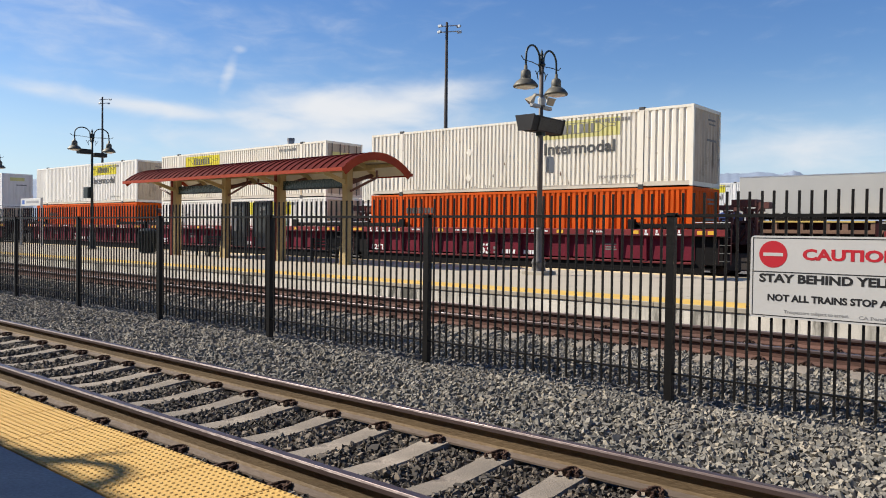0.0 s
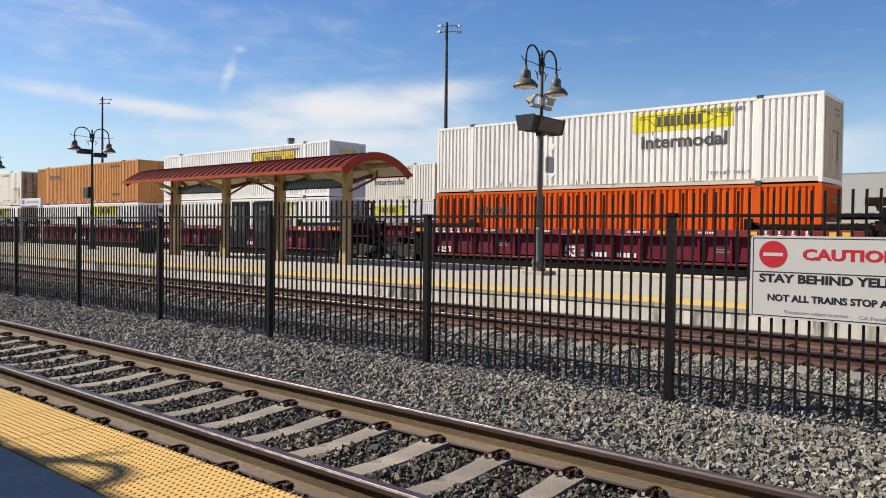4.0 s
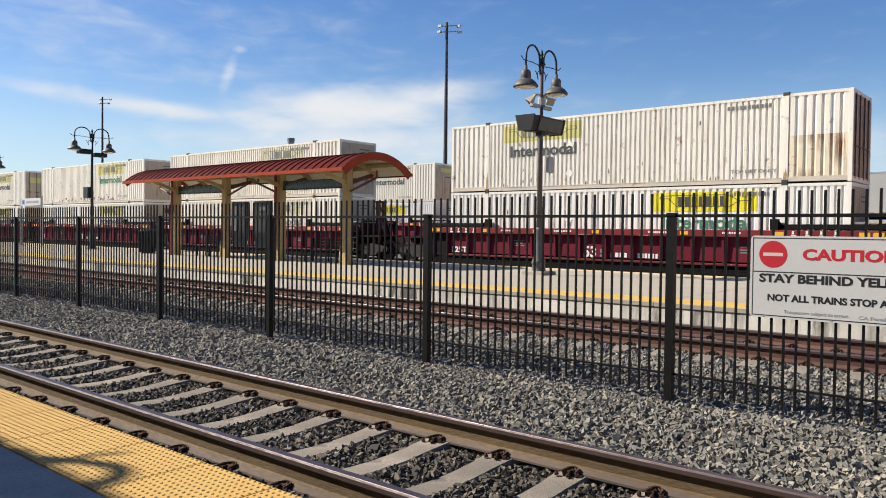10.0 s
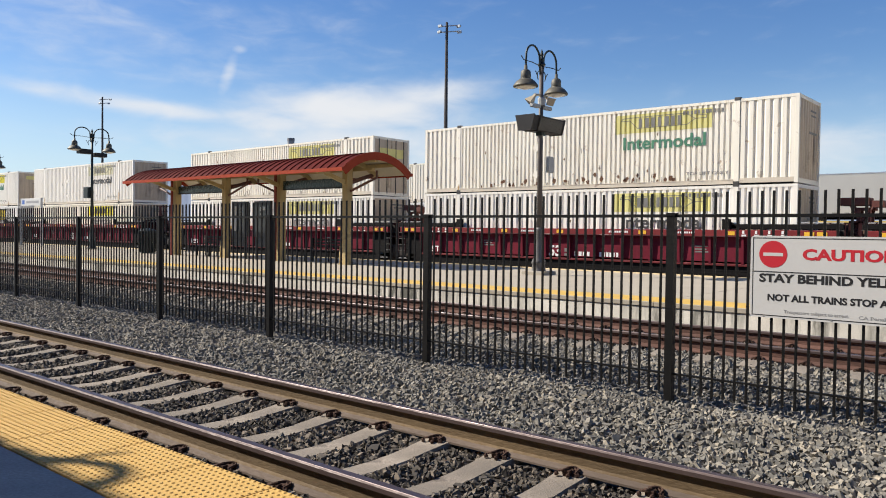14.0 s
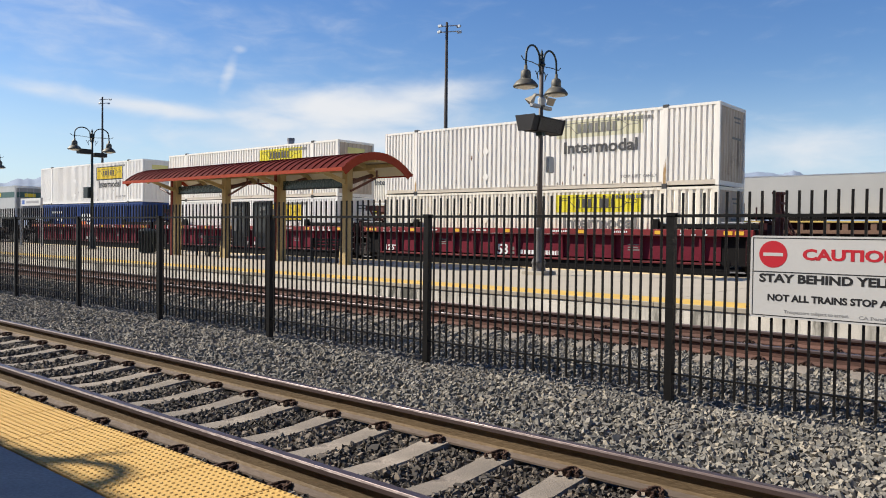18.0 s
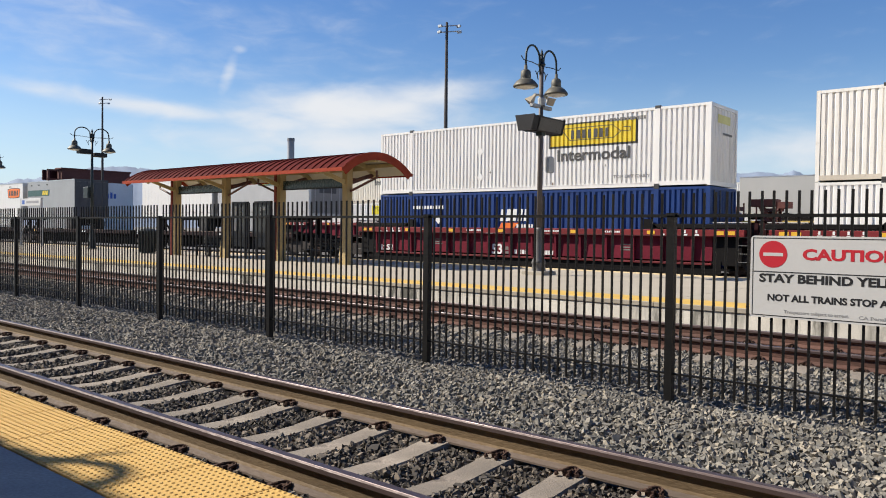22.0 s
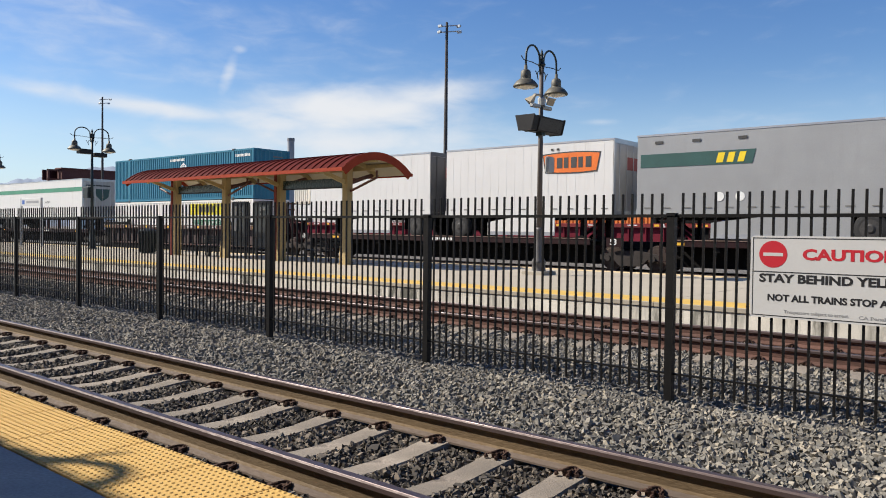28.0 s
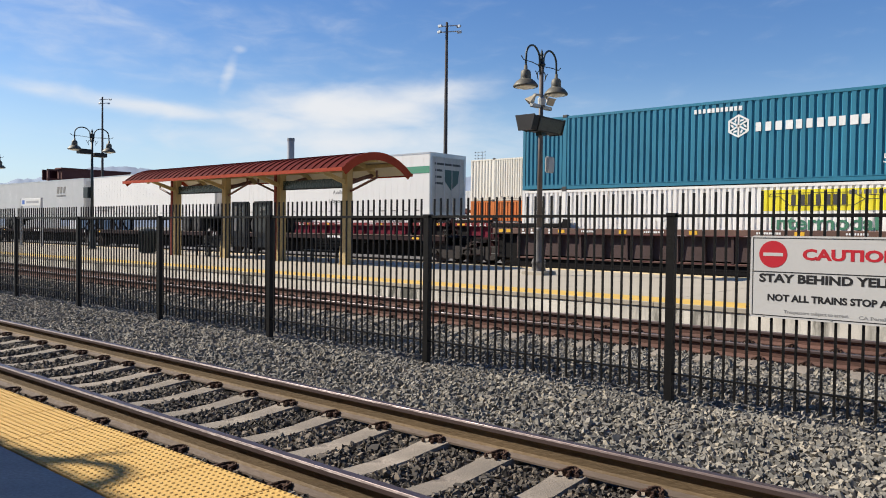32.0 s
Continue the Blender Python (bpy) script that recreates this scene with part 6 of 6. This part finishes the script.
LOADS = [
    (12.80, dict(label="weathered white container riding high on another", paint=WHITE_A), dict(label="white container low in a well car", paint=WHITE_D), (3.66, 1.69)),
    (-10.70, dict(label="weathered white container with a faded yellow panel", paint=WHITE_A, sign="f", ink=MARK_DK), dict(label="orange-red container low in a maroon well car", paint=ORANGE, extra=mark_bars(9, 1.7, 0.26, -13.8, 2.0, MARK_DK, 81)), (1.69, 1.69)),
    (-30.22, dict(label="white container with a yellow panel and worn doors", paint=WHITE_A, sign="y", ink=MARK_DK, reverse=True, end="doorsign"), dict(label="white container with a yellow panel, low in a well car", paint=WHITE_D, sign="y", ink=MARK_GREEN), (1.69, 1.69)),
    (-49.65, dict(label="white container with a bright yellow panel", paint=WHITE_D, sign="y", ink=MARK_DK), dict(label="orange-red container low in a maroon well car", paint=ORANGE, extra=mark_bars(9, 1.7, 0.26, -13.8, 2.0, MARK_DK, 81)), (1.69, 3.66)),
    (-73.14, dict(label="clean white container with a black-framed yellow panel", paint=WHITE_B, sign="Y", ink=MARK_DK, end="sign"), dict(label="white container with a faded yellow panel", paint=WHITE_D, sign="f", ink=MARK_DK), (3.66, 1.69)),
    (-92.67, dict(label="faded orange container with dark side marks", paint=ORANGE_B, extra=orange_marks), dict(label="white container with a yellow panel, low in a well car", paint=WHITE_B, sign="y", ink=MARK_GREY), (1.69, 1.69)),
    (-112.22, dict(label="rust-stained white container with worn brown doors", paint=WHITE_C, sign="f", ink=MARK_DK, reverse=True, end="door"), dict(label="white container with a yellow panel, low in a well car", paint=WHITE_D, sign="y", ink=MARK_GREEN), (1.69, 3.66)),
    (-135.76, dict(label="cream-white container with a worn pale panel", paint=WHITE_A, sign="p", ink=MARK_DK), dict(label="cream-white container with a worn pale panel, low in a well car", paint=WHITE_A, sign="p", ink=MARK_GREY), (3.66, 1.69)),
    (-155.30, dict(label="rust-spotted white container with green lettering", paint=WHITE_C, sign="f", ink=MARK_GREEN, extra=rust_marks), dict(label="white container with a faded yellow panel", paint=WHITE_D, sign="f", ink=MARK_DK), (1.69, 1.69)),
    (-174.85, dict(label="stained cream-white container with a faded yellow panel", paint=WHITE_C, sign="f", ink=MARK_DK, end="doorsign"), dict(label="white container with a faded yellow panel", paint=WHITE_D, sign="f", ink=MARK_GREY), (1.69, 3.66)),
    (-198.24, dict(label="white container with a worn pale panel", paint=WHITE_D, sign="p", ink=MARK_DK), dict(label="cream-white container with a bright yellow panel", paint=WHITE_A, sign="y", ink=MARK_GREY), (3.66, 1.69)),
    (-217.78, dict(label="white container with a yellow panel and green lettering", paint=WHITE_D, sign="y", ink=MARK_GREEN, end="sign"), dict(label="clean white container with a black-framed yellow panel", paint=WHITE_B, sign="Y", ink=MARK_GREY), (1.69, 1.69)),
    (-237.31, dict(label="clean white container with a black-framed yellow panel", paint=WHITE_B, sign="Y", ink=MARK_DK, end="sign"), dict(label="dark blue container with white block logo", paint=BLUE, extra=blue_marks, end="door"), (1.69, 3.66)),
    (-318.51, dict(label="teal container with a white hexagonal emblem", paint=TEAL, extra=teal_marks), dict(label="white container with a yellow panel and green lettering", paint=WHITE_B, sign="y", ink=MARK_GREEN), (2.2, 2.4)),
]
for u, up, low, ends in LOADS:
    last = u < -300
    ROLLING.append((well_car("weathered brown ribbed well car" if last else "maroon steel well car carrying two stacked containers", BROWN if last else MAROON, ends[0], ends[1], 0.98 if last else 1.12, not last), u, SIDE_Y, 0.0))
    ROLLING.append((container(**low), u, SIDE_Y, 0.24))
    ROLLING.append((container(**up), u, SIDE_Y, 0.24 + HIGH + 0.034))
for u, kw in ((-258.80, dict(label="silver trailer with a dark green stripe and yellow logo", L=8.45, paint=TR_GREY, axles=(-7.7,), skirt=(-6.6, -2.8), end=TR_MID, marks=t1_marks, top=4.87)),
              (-267.82, dict(label="plain white trailer with ribbed sides", L=8.3, paint=TR_WHITE, axles=(-0.95,), end=TR_MID)),
              (-286.20, dict(label="silver trailer with a green stripe and dark doors", L=8.7, paint=TR_DULL, axles=(-0.95,), skirt=(-5.9, -1.45), end=TR_DARK, marks=t3_marks, top=5.06)),
              (-295.85, dict(label="white trailer with an orange panel", L=8.3, paint=TR_WHITE, axles=(-7.5,), skirt=(-5.95, -2.6), end=TR_DIRTY, marks=orange_panel(-3.15))),
              (-305.08, dict(label="white trailer with an orange panel and dark doors", L=8.42, paint=TR_WHITE, axles=(-0.95,), skirt=(-5.8, -2.6), end=TR_DARK, marks=orange_panel(-7.85))),
              (-339.78, dict(label="long white trailer with a green stripe and dark doors", L=16.2, paint=TR_WHITE, axles=(-13.2, -14.45), end=TR_DIRTY, marks=t6_marks)),
              (-357.0, dict(label="long plain white trailer", L=15.6, paint=TR_WHITE, axles=(-2.0, -3.25), marks=t7_marks)),
              (-374.2, dict(label="long silver trailer with a grey logo", L=16.2, paint=TR_GREY, axles=(-13.2, -14.45), skirt=(-10.5, -4.0), marks=t8_marks))):
    ROLLING.append((trailer(**kw), u, SIDE_Y, 0.0))
for x0, x1, hit, tr in ((-276.0, -258.4, (-259.8, -275.0), (-259.9, -276.0)), (-295.2, -276.0, (-293.9,), (-295.2,)), (-314.9, -295.2, (-296.9, -312.4), (-313.4,)),
                        (-356.4, -337.2, (-340.9,), (-338.6, -356.4)), (-373.5, -356.4, (-371.6,), (-373.5,)), (-392.5, -373.5, (-375.4,), (-391.0,))):
    m = (x0 + x1) / 2
    ROLLING.append((spine_car("dark spine car carrying road trailers", x0 - m, x1 - m, [h - m for h in hit], [q - m for q in tr]), m, SIDE_Y, 0.0))

# ---- the yard beyond: parked trains, masts, chimney, shed and hills ----
YARD = part("yard_bank", boxes((-400, 300, 39.0, 50.5, -0.3, 0.15), (-400, 300, 53.5, 64.0, -0.3, 0.33), (-400, 300, 66.0, 78.0, -0.3, -0.2)), BALLAST, None)
tagged(YARD, "low grey ballast banks under the yard tracks", "ballast", kind="structure")


def yard_track(y, z, label):
    tr = thing("railway_track", label, "track", kind="structure", at=(0, 0, z))
    for k in (0.0, 1.51):
        part("rail", prism(bmesh.new(), rail_profile(y + k), "x", -200, 200), RAIL_RED, tr)
    far = bmesh.new()
    for i in range(-160, 60):
        box(far, i * 0.61, i * 0.61 + 0.24, y - 0.5, y + 2.09, -0.34, -0.172)
    part("ties", far, TIE, tr)["kind"] = "stuff"


yard_track(43.1, 0.4, "yard track under parked container cars")
yard_track(57.5, 0.57, "yard track under parked trailers")
yard_track(70.5, 0.05, "yard track under parked container cars")


def parked(ob, x, y, z):
    ob.location = (x, y, z)
    return ob


def yard_sills(x):
    """A tall rusty flat car before the parked trailers, with a yellow top edge, posts and open bays."""
    f = thing("flat_car", "rusty brown flat car with a yellow deck edge in the yard", "rail car", "parked flat cars", at=(x, 56.2, 0.57))
    part("deck_edge", soft_box(-18.2, 0.9, -0.1, 0.55, 1.7, 1.82, 0.015), YARD_YEL, f, "faded yellow deck edge")
    part("side_sill", soft_box(-18.2, 0.9, -0.05, 0.2, 0.95, 1.2, 0.015), YARD_RUST, f)
    part("back_sheet", boxes((-18.0, 0.7, 0.45, 0.5, 0.9, 1.7)), END_DK, f)
    for i in range(13):
        part("upright", shared("yard_upright", lambda: boxes((0, 0.35, -0.04, 0.4, 1.2, 1.7))), YARD_RUST, f, at=(-18.1 + 1.5 * i + 0.2 * (i % 3), 0, 0))
    for i in range(9):
        part("stake", shared(("yard_stake", i % 3), lambda: boxes((0, 0.09, 0.0, 0.1, 1.82, 2.5 + 0.3 * (i % 3)))), END_DK if i % 2 else YARD_RUST, f, "thin upright stake", at=(-17.9 + 0.45 * i, 0, 0))
    for wx in (-16.6, -14.6, -1.6):
        part("wheel", shared("yard_wheel", lambda: lathe(bmesh.new(), (0, 0.4, 0.44), [(0, 0.4), (0.03, 0.46), (0.15, 0.46)], 18, (0, 1, 0))), TRUCK, f, at=(wx, 0, 0))
    part("under_beam", boxes((-18.0, 0.7, 0.5, 0.9, 0.45, 0.95)), CARBLACK, f)
    part("load_cradle", boxes((-13.6, -10.2, 0.1, 0.5, 1.82, 2.25), (-12.9, -12.6, 0.1, 0.5, 2.25, 2.4)), CARBLACK, f)
    part("load_cradle", boxes((-6.0, -3.4, 0.1, 0.5, 1.82, 2.2)), CARBLACK, f)


def yard_drum(x):
    d = thing("drum", "dark blue steel drum lying in the yard", "drum", "blue drums", at=(x, 55.6, 0.0))
    part("stand", boxes((-0.25, 0.25, -0.4, 0.4, 0.15, 2.3)), END_DK, d)
    part("barrel", lathe(bmesh.new(), (0, -0.5, 2.65), [(0, 0.3), (0.02, 0.36), (0.5, 0.38), (0.98, 0.36), (1.0, 0.3)], 16, (0, 1, 0)), mat("drum_blue", (0.03, 0.06, 0.2), 0.5), d)


yard_drum(-20.1)
yard_drum(-19.3)
for x, up, low in ((-17.25, dict(label="cream parked container with a worn pale panel", paint=WHITE_A, sign="p", ink=MARK_GREEN), dict(label="parked orange container under a cream one", paint=mat("container_orange_yard", (0.62, 0.17, 0.025), 0.6, 0.0, 0.1, 0.6, 25, 0.0, 0.35, (0.3, 0.1, 0.03)))),
                   (-36.8, dict(label="cream parked container with a small yellow end panel", paint=WHITE_A, sign="p", ink=MARK_DK, end="sign"), dict(label="parked white container with a yellow panel", paint=WHITE_B, sign="y", ink=MARK_GREY))):
    parked(well_car("parked maroon well car in the yard", MAROON, 1.69, 1.69, 1.12, False), x, 42.6, 0.4)
    parked(container(**low), x, 42.6, 0.64)
    parked(container(**up), x, 42.6, 0.64 + HIGH + 0.006)
parked(spine_car("parked flat car under a silver trailer", -17.5, 1.5, (-3.0,), (-15.4, -0.8)), -3.4, 57.0, 0.57)
yard_sills(-3.4)
parked(trailer("long silver trailer parked in the yard", 16.2, TR_PARKED, (-1.4, -2.6)), -3.4, 57.0, 0.57)
parked(spine_car("parked flat car under a silver trailer", -17.5, 1.5, (-3.0,), (-15.4, -0.8)), 15.8, 57.0, 0.57)
yard_sills(15.8)
parked(trailer("long silver trailer parked in the yard", 16.2, TR_PARKED, (-1.4, -2.6)), 15.8, 57.0, 0.57)
for x in (-22.5, -42.4):
    parked(well_car("parked maroon well car in the yard", MAROON, 1.69, 1.69, 1.12, False), x, 70.0, 0.05)
    parked(container("parked white container with a yellow panel", WHITE_B, "y", MARK_GREY), x, 70.0, 0.29)
    parked(container("parked white container with a yellow panel, on top", WHITE_B, "y", MARK_GREY), x, 70.0, 0.29 + HIGH + 0.006)


def floodlight_mast(x, y, top, label, arms):
    m = thing("light_mast", label, "mast", "tall yard masts", at=(x, y, -0.42))
    part("pole", tube(bmesh.new(), (0, 0, 0), (0, 0, top), 0.22, 0.11, 10), mat("mast_dark_brown", (0.055, 0.045, 0.04), 0.7), m)
    for z, a, b in arms:
        part("crossarm", tube(bmesh.new(), (a, a * 0.8, z), (b, b * 0.8, z + 0.12), 0.05, None, 6), STEEL, m)
        for q in (a, b):
            part("floodlight", soft_box(q - 0.2, q + 0.2, q * 0.8 - 0.1, q * 0.8 + 0.1, z - 0.06, z + 0.14, 0.02), STEEL, m, "small grey floodlight")


floodlight_mast(-42.76, 50.9, 19.87, "tall dark yard mast with floodlight crossarms", ((19.0, -0.5, 0.85), (19.5, -0.45, 0.8)))
floodlight_mast(-105.3, 50.9, 19.9, "tall dark yard mast with stub arms", ((18.95, -0.3, 0.7), (19.5, -0.2, 0.9)))


def light_rack(x, y, z):
    m = thing("light_rack", "thin steel floodlight rack far across the yard", "mast", "floodlight racks", at=(x, y, -0.42))
    for dx in (-0.5, 0.5):
        part("pole", tube(bmesh.new(), (dx, 0, 0), (dx, 0, z), 0.07, 0.045, 6), STEEL, m)
    for k in range(3):
        part("crossbar", boxes((-1.2, 1.2, -0.03, 0.03, z - 0.06 - 0.55 * k, z + 0.01 - 0.55 * k)), STEEL, m)
        for i in range(4):
            part("floodlight", soft_box(-1.2 + 0.75 * i, -1.04 + 0.75 * i, -0.12, 0.08, z - 0.02 - 0.55 * k, z + 0.12 - 0.55 * k, 0.02), STEEL, m)


light_rack(-47.0, 110.0, 15.9)
light_rack(-84.2, 110.0, 16.0)


def chimney():
    c = thing("chimney", "plain grey steel stack beyond the yard", "chimney", at=(-81.6, 65.0, -0.42))
    part("shaft", lathe(bmesh.new(), (0, 0, 0), [(0, 0.55), (3, 0.46), (13.9, 0.46)], 16), mat("stack_grey", (0.33, 0.34, 0.36), 0.7, 0.0, 0.15, 0.5, 8), c)
    part("cap_ring", lathe(bmesh.new(), (0, 0, 13.5), [(0, 0.5), (0.42, 0.5)], 16), mat("stack_dark", (0.2, 0.2, 0.21), 0.7), c)


chimney()


def red_shed():
    """A rust-red steel-framed shed seen past the train's end."""
    s = thing("red_shed", "rust-red steel shed with an open framed end", "shed")
    rust = mat("shed_rust_red", (0.11, 0.035, 0.028), 0.8, 0.0, 0.25, 0.2, 4)
    pale = mat("shed_pale_wall", (0.66, 0.66, 0.68), 0.7, 0.0, 0.08, 0.2, 4)
    part("wall", boxes((-177.0, -174.0, 75.0, 90.7, 11.5, 14.0)), rust, s)
    part("roof", soft_box(-177.2, -173.8, 74.8, 91.0, 14.0, 14.35, 0.05), rust, s)
    low = part("lower_wall", boxes((-177.0, -173.9, 78.0, 91.5, -0.42, 11.49)), pale, s, "pale lower wall with blue marks")
    for k in range(4):
        part("wall_mark", boxes((-173.89, -173.8, 84.2 + 0.85 * k, 84.7 + 0.85 * k, 7.9, 9.3 - 0.3 * (k % 2))), mat("shed_mark_blue", (0.05, 0.12, 0.45), 0.6), low, "blue block mark")
    for y in (72.0, 74.3):
        part("column", boxes((-174.6, -173.9, y, y + 0.4, -0.42, 13.8)), rust, s)
    for z in (11.5, 13.5):
        part("girder", boxes((-174.5, -174.0, 72.0, 74.99, z, z + 0.35)), rust, s)
    part("end_panel", boxes((-177.0, -176.5, 72.0, 74.99, 11.5, 13.8)), END_DK, s)


red_shed()


def hills():
    m = bpy.data.meshes.new("hills")
    verts, faces = [], []
    n = 480
    for i in range(n + 1):
        a = radians(-4 + 86 * i / n)
        d = 2600.0
        h = d * ((0.083 - 0.0046 * max(0.0, math.degrees(a) - 64.5)) + 0.006 * noise.noise((i * 0.045, 0.3, 0)) + 0.006 * noise.noise((i * 0.17, 5.0, 0)) + 0.002 * noise.noise((i * 1.2, 9.0, 0)))
        for r, z in ((d, -0.5), (d + 350, h * 0.55), (d + 800, h * 1.12)):
            w = 8 * noise.noise((i * 0.1, r * 0.01, 2.0))
            verts.append((-math.sin(a) * (r + w), math.cos(a) * (r + w), z))
    for i in range(n):
        for k in range(2):
            p = i * 3 + k
            faces.append((p, p + 1, p + 4, p + 3))
    m.from_pydata(verts, [], faces)
    # the blue of distance haze is mixed into the hills' own colour
    m.materials.append(mat("hills_haze_blue_grey", (0.215, 0.26, 0.33), 0.95, 0.0, 0.12, 0.004, 0.02))
    m.polygons.foreach_set("use_smooth", [True] * len(m.polygons))
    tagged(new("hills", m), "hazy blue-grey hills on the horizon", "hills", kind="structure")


hills()


def motions():
    for ob, u, y, z in ROLLING:
        walk(ob, [(t, pose(u + run(t), y, z)) for t in range(33)])
    lead = {}
    for w, k in AXLES:
        if k not in lead:
            at = w.location.copy()
            walk(w, [(f / 30, pose(*at, 0, math.degrees(run(f / 30) / 0.483), 0)) for f in range(0, 961, 2)])
            lead[k] = w.animation_data
        else:
            w.rotation_mode = "QUATERNION"
            keys = w.animation_data_create()
            keys.action = lead[k].action
            keys.action_slot = lead[k].action_slot


motions()
